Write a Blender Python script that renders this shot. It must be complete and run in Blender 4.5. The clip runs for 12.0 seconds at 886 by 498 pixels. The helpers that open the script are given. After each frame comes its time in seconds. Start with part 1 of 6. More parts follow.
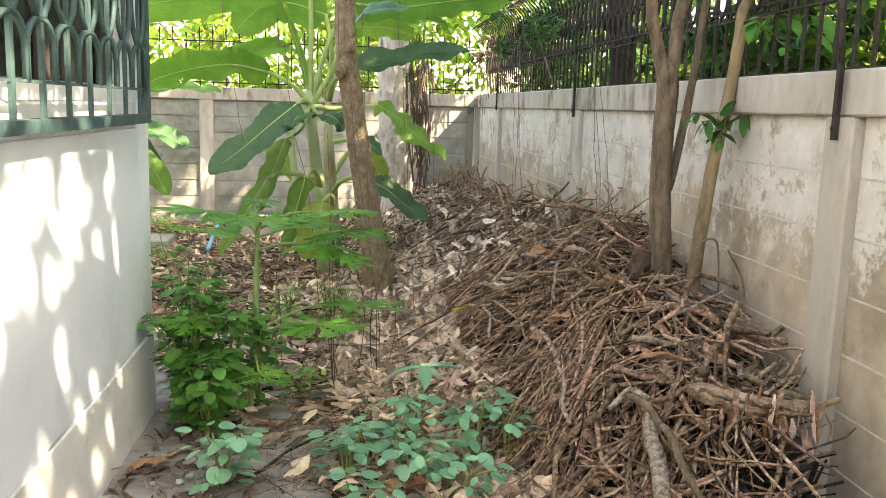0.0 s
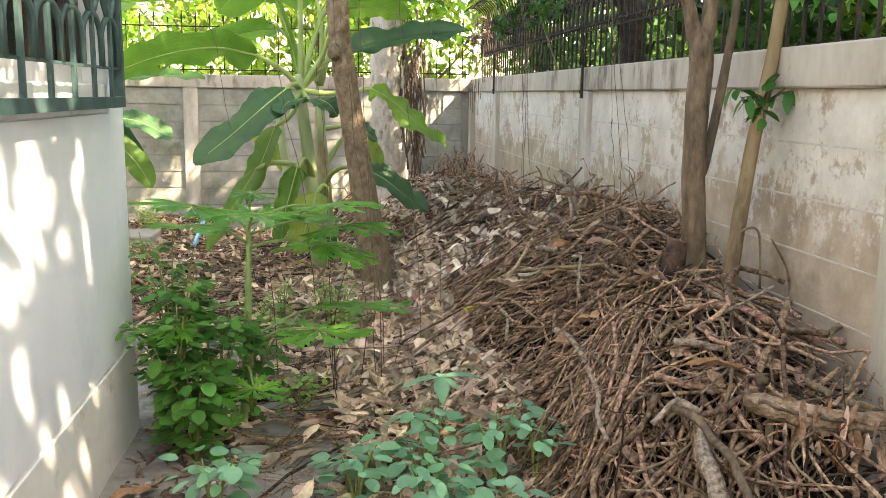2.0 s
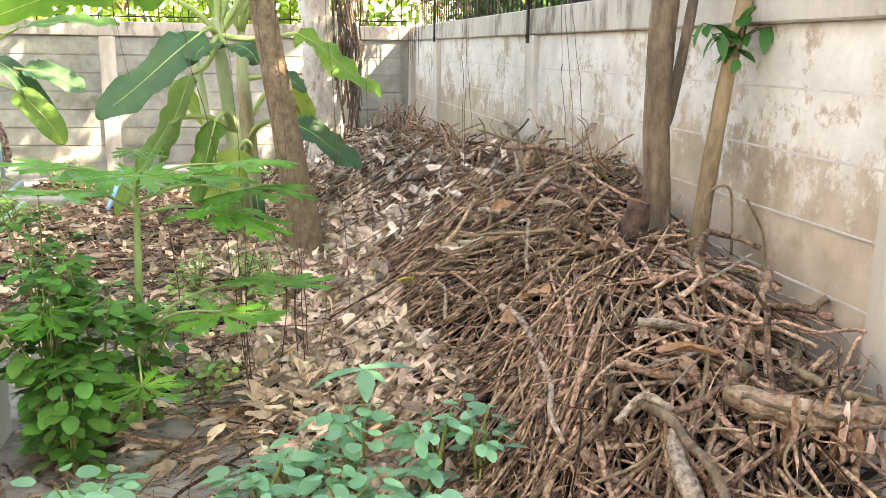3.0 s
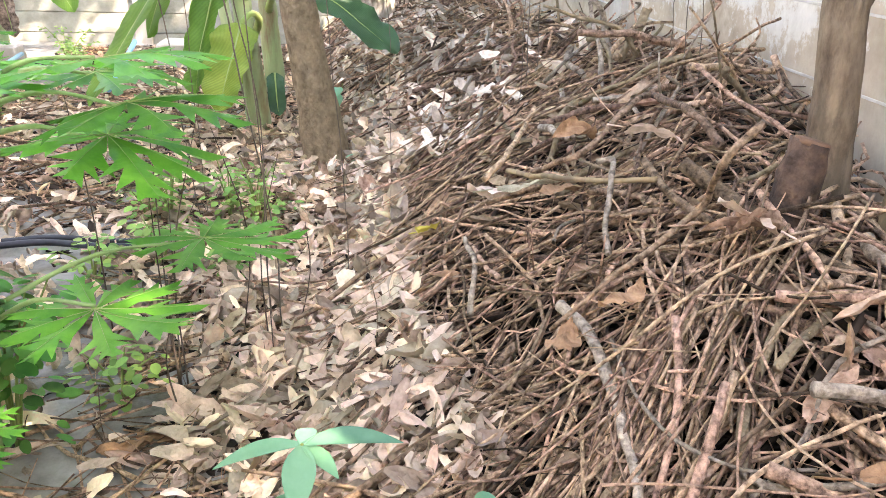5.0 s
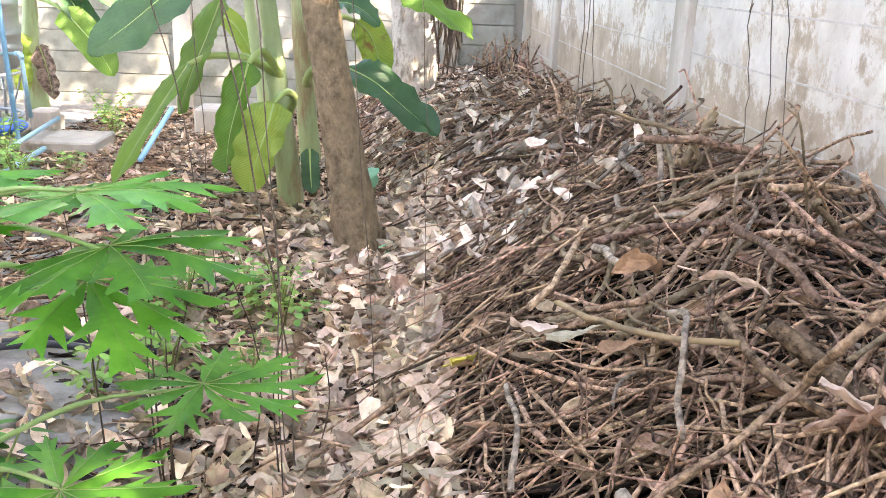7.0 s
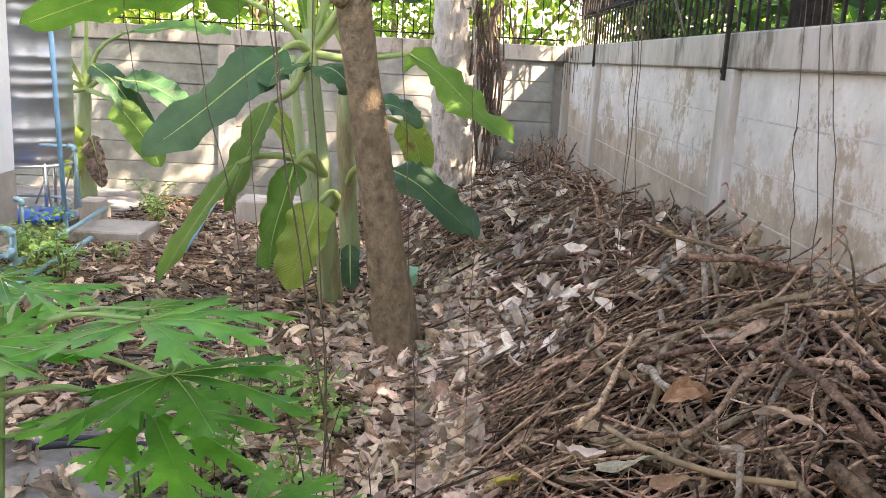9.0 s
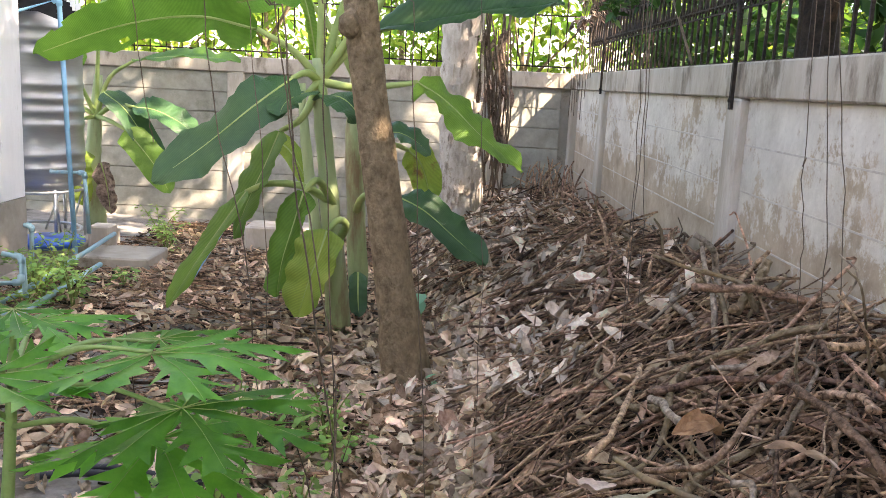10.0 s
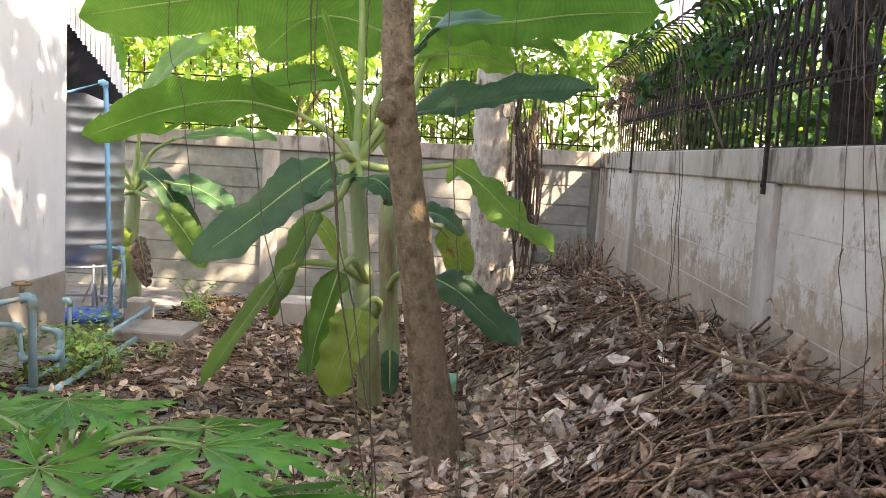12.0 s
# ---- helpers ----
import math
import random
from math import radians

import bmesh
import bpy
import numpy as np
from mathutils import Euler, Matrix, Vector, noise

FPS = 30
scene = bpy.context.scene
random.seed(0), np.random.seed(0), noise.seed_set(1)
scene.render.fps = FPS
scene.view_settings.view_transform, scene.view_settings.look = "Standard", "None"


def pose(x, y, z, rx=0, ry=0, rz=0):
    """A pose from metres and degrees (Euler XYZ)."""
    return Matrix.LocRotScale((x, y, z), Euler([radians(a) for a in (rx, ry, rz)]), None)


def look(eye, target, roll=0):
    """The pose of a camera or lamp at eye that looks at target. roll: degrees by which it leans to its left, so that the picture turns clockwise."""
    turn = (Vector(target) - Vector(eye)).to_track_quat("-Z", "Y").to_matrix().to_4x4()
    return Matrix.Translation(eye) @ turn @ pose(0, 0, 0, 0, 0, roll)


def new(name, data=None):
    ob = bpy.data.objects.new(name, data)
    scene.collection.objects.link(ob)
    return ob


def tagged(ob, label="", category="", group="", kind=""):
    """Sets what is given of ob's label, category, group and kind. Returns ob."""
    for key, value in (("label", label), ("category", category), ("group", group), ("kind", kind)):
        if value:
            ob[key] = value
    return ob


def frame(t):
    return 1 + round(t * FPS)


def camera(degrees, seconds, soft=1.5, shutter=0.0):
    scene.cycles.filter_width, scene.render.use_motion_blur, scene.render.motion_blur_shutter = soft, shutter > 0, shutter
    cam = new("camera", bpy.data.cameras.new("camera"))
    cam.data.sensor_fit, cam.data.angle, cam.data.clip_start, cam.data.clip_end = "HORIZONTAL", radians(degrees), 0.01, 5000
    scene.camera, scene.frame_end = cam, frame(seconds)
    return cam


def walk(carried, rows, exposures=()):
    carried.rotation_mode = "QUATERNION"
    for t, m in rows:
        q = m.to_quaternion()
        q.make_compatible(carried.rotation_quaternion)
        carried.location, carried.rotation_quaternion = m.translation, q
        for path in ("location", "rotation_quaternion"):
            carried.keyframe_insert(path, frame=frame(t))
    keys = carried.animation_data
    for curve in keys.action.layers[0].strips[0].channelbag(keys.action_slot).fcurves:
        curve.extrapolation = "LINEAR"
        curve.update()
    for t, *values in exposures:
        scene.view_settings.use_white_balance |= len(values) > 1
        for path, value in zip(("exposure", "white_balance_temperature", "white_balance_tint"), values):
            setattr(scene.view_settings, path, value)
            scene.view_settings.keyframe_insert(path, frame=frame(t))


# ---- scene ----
cam = camera(53.8, 12.0, soft=0.4)
PATH = [
    (0, (0.318, -1.259, 1.337), (0.54, 0.703, 1.016), 1.7),
    (0.5, (0.322, -1.257, 1.351), (0.514, 0.711, 1.05), 1.6),
    (1, (0.355, -1.236, 1.368), (0.485, 0.735, 1.055), 2.2),
    (1.5, (0.345, -1.132, 1.335), (0.476, 0.839, 1.023), 2.0),
    (2, (0.267, -0.876, 1.3), (0.515, 1.078, 0.953), 0.9),
    (2.5, (0.285, -0.685, 1.298), (0.63, 1.243, 0.893), 0.5),
    (2.7, (0.33, -0.585, 1.279), (0.692, 1.337, 0.862), 0.6),
    (4.3, (0.55, 0.405, 1.185), (0.91, 2.276, 0.579), 1.6),
    (4.5, (0.582, 0.492, 1.167), (0.911, 2.366, 0.549), 1.3),
    (5, (0.712, 0.733, 1.155), (0.905, 2.59, 0.437), 1.6),
    (5.5, (0.754, 0.904, 1.15), (0.939, 2.75, 0.401), 1.5),
    (6, (0.755, 1.013, 1.182), (0.932, 2.865, 0.448), 1.4),
    (6.5, (0.749, 1.06, 1.209), (0.899, 2.941, 0.545), 1.7),
    (6.9, (0.736, 1.068, 1.223), (0.849, 2.972, 0.62), 2.7),
    (7, (0.734, 1.071, 1.243), (0.841, 2.974, 0.635), 2.4),
    (7.2, (0.731, 1.076, 1.249), (0.818, 2.985, 0.661), 2.6),
    (8.8, (0.7, 1.096, 1.302), (0.733, 3.048, 0.865), 3.1),
    (9, (0.688, 1.075, 1.327), (0.719, 3.029, 0.9), 3.0),
    (9.5, (0.682, 1.077, 1.334), (0.709, 3.036, 0.932), 3.1),
    (10, (0.68, 1.073, 1.343), (0.693, 3.038, 0.97), 3.0),
    (10.5, (0.669, 1.069, 1.357), (0.664, 3.042, 1.029), 2.9),
    (11, (0.652, 1.055, 1.372), (0.633, 3.036, 1.097), 3.2),
    (11.5, (0.648, 1.049, 1.381), (0.601, 3.034, 1.138), 3.2),
    (12, (0.646, 1.046, 1.39), (0.589, 3.033, 1.175), 3.2),
]
# stops, kelvin and tint as the clip's camera adapts
EXPOSURES = [(0, 3.22, 8750, 12), (1.0, 3.05, 8750, 12), (1.5, 3.0, 8750, 12), (2.5, 3.5, 8750, 14), (4.5, 4.1, 8000, 17), (6.0, 4.12, 7700, 18), (7.0, 3.98, 7700, 19), (9.0, 3.2, 7800, 20), (10.5, 3.0, 7900, 20), (11.0, 2.95, 7900, 20), (12.0, 2.75, 8100, 20)]
walk(cam, [(t, look(eye, target, roll)) for t, eye, target, roll in PATH], EXPOSURES)

# ---- sky, sun, exposure ----
SUN = Vector((-1.0, 0.75, -1.1)).normalized()
w = bpy.data.worlds.new("sky")
w.use_nodes = True
scene.world = w
sky = w.node_tree.nodes.new("ShaderNodeTexSky")
sky.sky_type, sky.sun_disc = "NISHITA", False
sky.sun_elevation = math.asin(-SUN.z)
sky.sun_rotation = math.atan2(-SUN.x, -SUN.y)
sky.air_density, sky.dust_density = 1.0, 1.5
bg = w.node_tree.nodes["Background"]
bg.inputs["Strength"].default_value = 0.15
w.node_tree.links.new(sky.outputs["Color"], bg.inputs["Color"])
sun = new("sun", bpy.data.lights.new("sun", "SUN"))
sun.data.energy, sun.data.angle, sun.data.color = 3.1, radians(0.6), (1.0, 0.95, 0.86)
sun.matrix_world = SUN.to_track_quat("-Z", "Y").to_matrix().to_4x4()

# ---- tools ----
rng = random.Random(7)


def lerp(a, b, f):
    return a + (b - a) * f


def smooth(a, b, v):
    f = min(1.0, max(0.0, (v - a) / (b - a)))
    return f * f * (3 - 2 * f)


def nz(x, y, z, s=1.0):
    return noise.noise(Vector((x * s, y * s, z * s)))


class Soup:
    """Verts and faces gathered for one mesh."""

    def __init__(self):
        self.v, self.f = [], []

    def tube(self, pts, radii, sides=5, cap=True):
        pts = [Vector(p) for p in pts]
        base, n = len(self.v), len(pts)
        if not hasattr(radii, "__len__"):
            radii = [radii] * n
        d = (pts[1] - pts[0]).normalized()
        side = d.orthogonal().normalized()
        for i, p in enumerate(pts):
            d = (pts[min(i + 1, n - 1)] - pts[max(i - 1, 0)]).normalized()
            side = (side - d * side.dot(d)).normalized()
            up = d.cross(side)
            for k in range(sides):
                a = 2 * math.pi * k / sides
                self.v.append(p + (side * math.cos(a) + up * math.sin(a)) * radii[i])
        for i in range(n - 1):
            for k in range(sides):
                a, b = base + i * sides + k, base + i * sides + (k + 1) % sides
                self.f.append((a, b, b + sides, a + sides))
        if cap:
            self.f.append(tuple(base + k for k in reversed(range(sides))))
            self.f.append(tuple(base + (n - 1) * sides + k for k in range(sides)))
        return self

    def box(self, lo, hi, m=None):
        b = len(self.v)
        for z in (lo[2], hi[2]):
            for x, y in ((lo[0], lo[1]), (hi[0], lo[1]), (hi[0], hi[1]), (lo[0], hi[1])):
                p = Vector((x, y, z))
                self.v.append(m @ p if m else p)
        for q in ((3, 2, 1, 0), (4, 5, 6, 7), (0, 1, 5, 4), (1, 2, 6, 5), (2, 3, 7, 6), (3, 0, 4, 7)):
            self.f.append(tuple(b + i for i in q))
        return self

    def leaf(self, m, length, width, curl=0.2, bend=0.2, rows=3, point=1.0, crumple=None):
        """A leaf blade along +x from the origin of m, folded at its midrib and bent down; crumple: a random source for a dry, uneven blade."""
        b = len(self.v)
        for i in range(rows + 1):
            f = i / rows
            wd = width * 0.5 * (math.sin(math.pi * min(1, (f * 0.92 + 0.06))) ** (0.75 * point))
            if crumple:
                wd = width * 0.72 * (f + 0.02) ** 0.55 * (1.001 - f) ** 0.75
            x, z = length * f, -bend * length * f * f
            for s in (-1, 0, 1):
                q, h = wd * s, abs(s) * wd * curl
                if crumple and s:
                    q *= crumple.uniform(0.72, 1.15)
                    h += crumple.gauss(0, 0.085) * width
                elif crumple:
                    h += crumple.gauss(0, 0.03) * width
                self.v.append(m @ Vector((x, q, z + h)))
        for i in range(rows):
            for k in (0, 1):
                a = b + i * 3 + k
                self.f.append((a, a + 3, a + 4, a + 1))
        return self

    def dry(self, m, length, width, r, rows=6):
        """A dry leaf centred on the origin of m, cupped, bent and twisted, with an uneven edge."""
        b, cols = len(self.v), (-1.0, -0.55, 0.0, 0.55, 1.0)
        cup, bend, twist, ph = r.uniform(-0.5, 1.0), r.uniform(-0.5, 0.6), r.gauss(0, 0.55), r.uniform(0, 90)
        for i in range(rows + 1):
            f = i / rows
            wd = width * 0.72 * (f + 0.03) ** 0.6 * (1.005 - f) ** 0.7
            a, z0 = twist * (f - 0.5), -bend * length * (f - 0.5) ** 2 + 0.06 * length * nz(f * 2.2, ph, 9.0)
            for q in cols:
                y = q * wd * (1 + 0.45 * abs(q) * nz(f * 3.4, ph + (7 if q > 0 else 0), 1.0))
                h = cup * wd * q * q + 0.2 * width * nz(f * 2.6, q * 1.5 + ph, 3.0) + 0.10 * width * nz(f * 8.0, q * 3.5 + ph, 6.0)
                self.v.append(m @ Vector((length * (f - 0.5), y * math.cos(a) - h * math.sin(a), z0 + y * math.sin(a) + h * math.cos(a))))
        for i in range(rows):
            for k in range(4):
                a = b + i * 5 + k
                self.f.append((a, a + 5, a + 6, a + 1))
        return self

    def ring(self, m, a, c, r, n=14, sides=4):
        """An ellipse of wire in the local y-z plane."""
        pts = [m @ Vector((0, a * math.cos(2 * math.pi * k / n), c * math.sin(2 * math.pi * k / n))) for k in range(n + 1)]
        return self.tube(pts, r, sides, cap=False)

    def obj(self, name, mat, parent=None, label="", smoothed=True):
        me = bpy.data.meshes.new(name)
        me.from_pydata([tuple(p) for p in self.v], [], self.f)
        if smoothed:
            me.polygons.foreach_set("use_smooth", [True] * len(me.polygons))
        me.materials.append(mat)
        me.update()
        ob = new(name, me)
        if parent:
            ob.parent = parent
            ob.matrix_parent_inverse = parent.matrix_basis.inverted()
        if label:
            ob["label"] = label
        return ob


def part(name, bm, material, parent, label="", smoothed=False):
    me = bpy.data.meshes.new(name)
    bm.to_mesh(me)
    bm.free()
    me.materials.append(material)
    if smoothed:
        me.polygons.foreach_set("use_smooth", [True] * len(me.polygons))
    ob = new(name, me)
    if parent:
        ob.parent = parent
        ob.matrix_parent_inverse = parent.matrix_basis.inverted()
    if label:
        ob["label"] = label
    return ob


def thing(name, x, y, z, label, category, group="", kind=""):
    e = new(name)
    e.empty_display_size = 0.1
    e.matrix_basis = pose(x, y, z)
    return tagged(e, label, category, group, kind)


def slab(lo, hi, bevel=0.006):
    """A box with bevelled edges."""
    bm = bmesh.new()
    bmesh.ops.create_cube(bm, size=1)
    for v in bm.verts:
        v.co = Vector([lerp(lo[i], hi[i], v.co[i] + 0.5) for i in range(3)])
    if bevel:
        bmesh.ops.bevel(bm, geom=bm.edges[:], offset=bevel, segments=1, affect="EDGES")
    return bm


def shared(name, mesh, parent, m):
    ob = new(name, mesh)
    ob.parent = parent
    ob.matrix_parent_inverse = parent.matrix_basis.inverted()
    ob.matrix_basis = m
    return ob


def spline(pts, n):
    """n + 1 points on a smooth line through pts."""
    pts = [Vector(p) for p in pts]
    if len(pts) == 2:
        return [pts[0].lerp(pts[1], i / n) for i in range(n + 1)]
    ext, out = [pts[0] * 2 - pts[1], *pts, pts[-1] * 2 - pts[-2]], []
    for i in range(n + 1):
        f = i / n * (len(pts) - 1)
        k = min(int(f), len(pts) - 2)
        t = f - k
        a, b, c, d = ext[k : k + 4]
        out.append(0.5 * (2 * b + (c - a) * t + (2 * a - 5 * b + 4 * c - d) * t * t + (3 * b - a - 3 * c + d) * t ** 3))
    return out


# ---- materials ----
def material(name, c1, c2, scale=8.0, rough=0.8, bump=0.3, vary=None, amount=0.25, trans=0.0, stain=None, stain_scale=1.5,
             stain_at=0.55, stretch=(1, 1, 1), metal=0.0, spec=0.2, hue=0.0, bump_scale=None):
    m = bpy.data.materials.new(name)
    m.use_nodes = True
    t = m.node_tree
    n, link = t.nodes, t.links.new
    b = n["Principled BSDF"]
    b.inputs["Roughness"].default_value = rough
    b.inputs["Metallic"].default_value = metal
    b.inputs["Specular IOR Level"].default_value = spec
    geo = n.new("ShaderNodeNewGeometry")
    mp = n.new("ShaderNodeMapping")
    mp.inputs["Scale"].default_value = stretch
    link(geo.outputs["Position"], mp.inputs["Vector"])
    tex = n.new("ShaderNodeTexNoise")
    tex.inputs["Scale"].default_value, tex.inputs["Detail"].default_value, tex.inputs["Roughness"].default_value = scale, 6, 0.65
    link(mp.outputs["Vector"], tex.inputs["Vector"])
    ramp = n.new("ShaderNodeValToRGB")
    ramp.color_ramp.elements[0].position, ramp.color_ramp.elements[1].position = 0.32, 0.68
    ramp.color_ramp.elements[0].color, ramp.color_ramp.elements[1].color = (*c1, 1), (*c2, 1)
    link(tex.outputs["Fac"], ramp.inputs["Fac"])
    colour = ramp.outputs["Color"]
    if stain:
        t2 = n.new("ShaderNodeTexNoise")
        t2.inputs["Scale"].default_value, t2.inputs["Detail"].default_value, t2.inputs["Roughness"].default_value = stain_scale, 8, 0.7
        link(mp.outputs["Vector"], t2.inputs["Vector"])
        r2 = n.new("ShaderNodeValToRGB")
        r2.color_ramp.elements[0].position, r2.color_ramp.elements[1].position = stain_at - 0.05, stain_at + 0.06
        link(t2.outputs["Fac"], r2.inputs["Fac"])
        mx = n.new("ShaderNodeMix")
        mx.data_type = "RGBA"
        link(r2.outputs["Color"], mx.inputs[0])
        link(colour, mx.inputs[6])
        mx.inputs[7].default_value = (*stain, 1)
        colour = mx.outputs[2]
    if vary:
        if vary == "island":
            src = geo.outputs["Random Per Island"]
        else:
            src = n.new("ShaderNodeObjectInfo").outputs["Random"]
        mr = n.new("ShaderNodeMapRange")
        mr.inputs["To Min"].default_value, mr.inputs["To Max"].default_value = 1 - amount, 1 + amount
        link(src, mr.inputs["Value"])
        hs = n.new("ShaderNodeHueSaturation")
        link(mr.outputs["Result"], hs.inputs["Value"])
        if hue:
            wn = n.new("ShaderNodeTexWhiteNoise")
            wn.noise_dimensions = "1D"
            link(src, wn.inputs["W"])
            mh = n.new("ShaderNodeMapRange")
            mh.inputs["To Min"].default_value, mh.inputs["To Max"].default_value = 0.5 - hue, 0.5 + hue
            link(wn.outputs["Value"], mh.inputs["Value"])
            link(mh.outputs["Result"], hs.inputs["Hue"])
        link(colour, hs.inputs["Color"])
        colour = hs.outputs["Color"]
    link(colour, b.inputs["Base Color"])
    if bump:
        t3 = n.new("ShaderNodeTexNoise")
        t3.inputs["Scale"].default_value, t3.inputs["Detail"].default_value = bump_scale or scale * 4, 5
        link(mp.outputs["Vector"], t3.inputs["Vector"])
        bp = n.new("ShaderNodeBump")
        bp.inputs["Strength"].default_value, bp.inputs["Distance"].default_value = bump, 0.01
        link(t3.outputs["Fac"], bp.inputs["Height"])
        link(bp.outputs["Normal"], b.inputs["Normal"])
    if trans:
        tr = n.new("ShaderNodeBsdfTranslucent")
        link(colour, tr.inputs["Color"])
        ms = n.new("ShaderNodeMixShader")
        ms.inputs[0].default_value = trans
        link(b.outputs[0], ms.inputs[1])
        link(tr.outputs[0], ms.inputs[2])
        link(ms.outputs[0], n["Material Output"].inputs["Surface"])
    return m


def veined(m):
    """Fine cross veins on a blade, by its own u and v."""
    t = m.node_tree
    n, link = t.nodes, t.links.new
    b = n["Principled BSDF"]
    uv = n.new("ShaderNodeUVMap")
    uv.uv_map = "blade"
    wv = n.new("ShaderNodeTexWave")
    wv.bands_direction = "Y"
    for k, v in (("Scale", 17.0), ("Distortion", 1.2), ("Detail", 3.0), ("Detail Scale", 1.5)):
        wv.inputs[k].default_value = v
    link(uv.outputs["UV"], wv.inputs["Vector"])
    bp = n.new("ShaderNodeBump")
    bp.inputs["Strength"].default_value, bp.inputs["Distance"].default_value = 0.3, 0.006
    link(wv.outputs["Fac"], bp.inputs["Height"])
    link(bp.outputs["Normal"], b.inputs["Normal"])
    old = b.inputs["Base Color"].links[0].from_socket
    mr = n.new("ShaderNodeMapRange")
    mr.inputs["To Min"].default_value, mr.inputs["To Max"].default_value = 0.84, 1.08
    link(wv.outputs["Fac"], mr.inputs["Value"])
    hs = n.new("ShaderNodeHueSaturation")
    link(mr.outputs["Result"], hs.inputs["Value"])
    link(old, hs.inputs["Color"])
    link(hs.outputs["Color"], b.inputs["Base Color"])
    for node in n:
        if node.type == "BSDF_TRANSLUCENT":
            link(hs.outputs["Color"], node.inputs["Color"])


def weathered_wall(name):
    """Cement wall with limewash that has flaked off in patches and damp brown below."""
    m = material(name, (0.36, 0.275, 0.195), (0.53, 0.43, 0.325), 5, 0.95, 0.6, spec=0.2, stain=(0.30, 0.23, 0.16), stain_scale=1.6, stain_at=0.6, vary="object", amount=0.06)
    t = m.node_tree
    n, link = t.nodes, t.links.new
    b = n["Principled BSDF"]
    old = b.inputs["Base Color"].links[0].from_socket
    geo = n.new("ShaderNodeNewGeometry")
    sep = n.new("ShaderNodeSeparateXYZ")
    link(geo.outputs["Position"], sep.inputs[0])
    mp = n.new("ShaderNodeMapping")
    mp.inputs["Scale"].default_value = (1.0, 1.0, 0.95)
    link(geo.outputs["Position"], mp.inputs["Vector"])
    tex = n.new("ShaderNodeTexNoise")
    tex.inputs["Scale"].default_value, tex.inputs["Detail"].default_value, tex.inputs["Roughness"].default_value = 3.0, 12, 0.78
    link(mp.outputs["Vector"], tex.inputs["Vector"])
    mr = n.new("ShaderNodeMapRange")
    for k, v in zip(("From Min", "From Max", "To Min", "To Max"), (0.62, 1.0, -0.14, 0.06)):
        mr.inputs[k].default_value = v
    link(sep.outputs["Z"], mr.inputs["Value"])
    add = n.new("ShaderNodeMath")
    link(tex.outputs["Fac"], add.inputs[0])
    link(mr.outputs["Result"], add.inputs[1])
    fine = n.new("ShaderNodeTexNoise")
    fine.inputs["Scale"].default_value, fine.inputs["Detail"].default_value = 22.0, 6
    link(mp.outputs["Vector"], fine.inputs["Vector"])
    mf = n.new("ShaderNodeMapRange")
    mf.inputs["To Min"].default_value, mf.inputs["To Max"].default_value = -0.09, 0.09
    link(fine.outputs["Fac"], mf.inputs["Value"])
    both = n.new("ShaderNodeMath")
    link(add.outputs[0], both.inputs[0])
    link(mf.outputs["Result"], both.inputs[1])
    ramp = n.new("ShaderNodeValToRGB")
    ramp.color_ramp.elements[0].position, ramp.color_ramp.elements[1].position = 0.49, 0.55
    link(both.outputs[0], ramp.inputs["Fac"])
    mx = n.new("ShaderNodeMix")
    mx.data_type = "RGBA"
    link(ramp.outputs["Color"], mx.inputs[0])
    link(old, mx.inputs[6])
    wash = n.new("ShaderNodeTexNoise")
    wash.inputs["Scale"].default_value, wash.inputs["Detail"].default_value, wash.inputs["Roughness"].default_value = 4.5, 8, 0.7
    link(geo.outputs["Position"], wash.inputs["Vector"])
    wr = n.new("ShaderNodeValToRGB")
    wr.color_ramp.elements[0].position, wr.color_ramp.elements[1].position = 0.35, 0.66
    wr.color_ramp.elements[0].color, wr.color_ramp.elements[1].color = (0.52, 0.465, 0.395, 1), (0.70, 0.645, 0.565, 1)
    link(wash.outputs["Fac"], wr.inputs["Fac"])
    link(wr.outputs["Color"], mx.inputs[7])
    link(mx.outputs[2], b.inputs["Base Color"])
    return m


M = {}
M["soil"] = material("soil", (0.185, 0.168, 0.145), (0.37, 0.34, 0.30), 7, 0.95, 0.7, stain=(0.12, 0.105, 0.085), stain_scale=2.2, bump_scale=40)
M["plank"] = weathered_wall("limewashed_cement")
M["post"] = material("cement_post", (0.37, 0.31, 0.24), (0.51, 0.45, 0.375), 6, 0.95, 0.5, stain=(0.62, 0.56, 0.48), stain_scale=1.7, stretch=(1, 1, 0.3))
M["beam"] = material("cement_beam", (0.36, 0.305, 0.24), (0.52, 0.46, 0.385), 6, 0.95, 0.5, stain=(0.20, 0.165, 0.125), stain_scale=4.0, stain_at=0.56, stretch=(1, 1, 0.4))
M["backplank"] = material("grey_cement_plank", (0.235, 0.225, 0.185), (0.42, 0.40, 0.34), 5, 0.95, 0.5, stain=(0.17, 0.175, 0.125), stain_scale=1.4, stain_at=0.6, vary="object", amount=0.1)
M["mortar"] = material("pale_joint", (0.42, 0.37, 0.31), (0.62, 0.57, 0.51), 12, 0.95, 0.3)
M["iron"] = material("rusty_iron", (0.018, 0.015, 0.013), (0.05, 0.038, 0.03), 25, 0.75, 0.4, stain=(0.08, 0.045, 0.028), stain_scale=9, stain_at=0.62)
M["greeniron"] = material("teal_painted_iron", (0.035, 0.072, 0.072), (0.07, 0.125, 0.12), 12, 0.65, 0.2, stain=(0.07, 0.065, 0.05), stain_scale=10, stain_at=0.64)
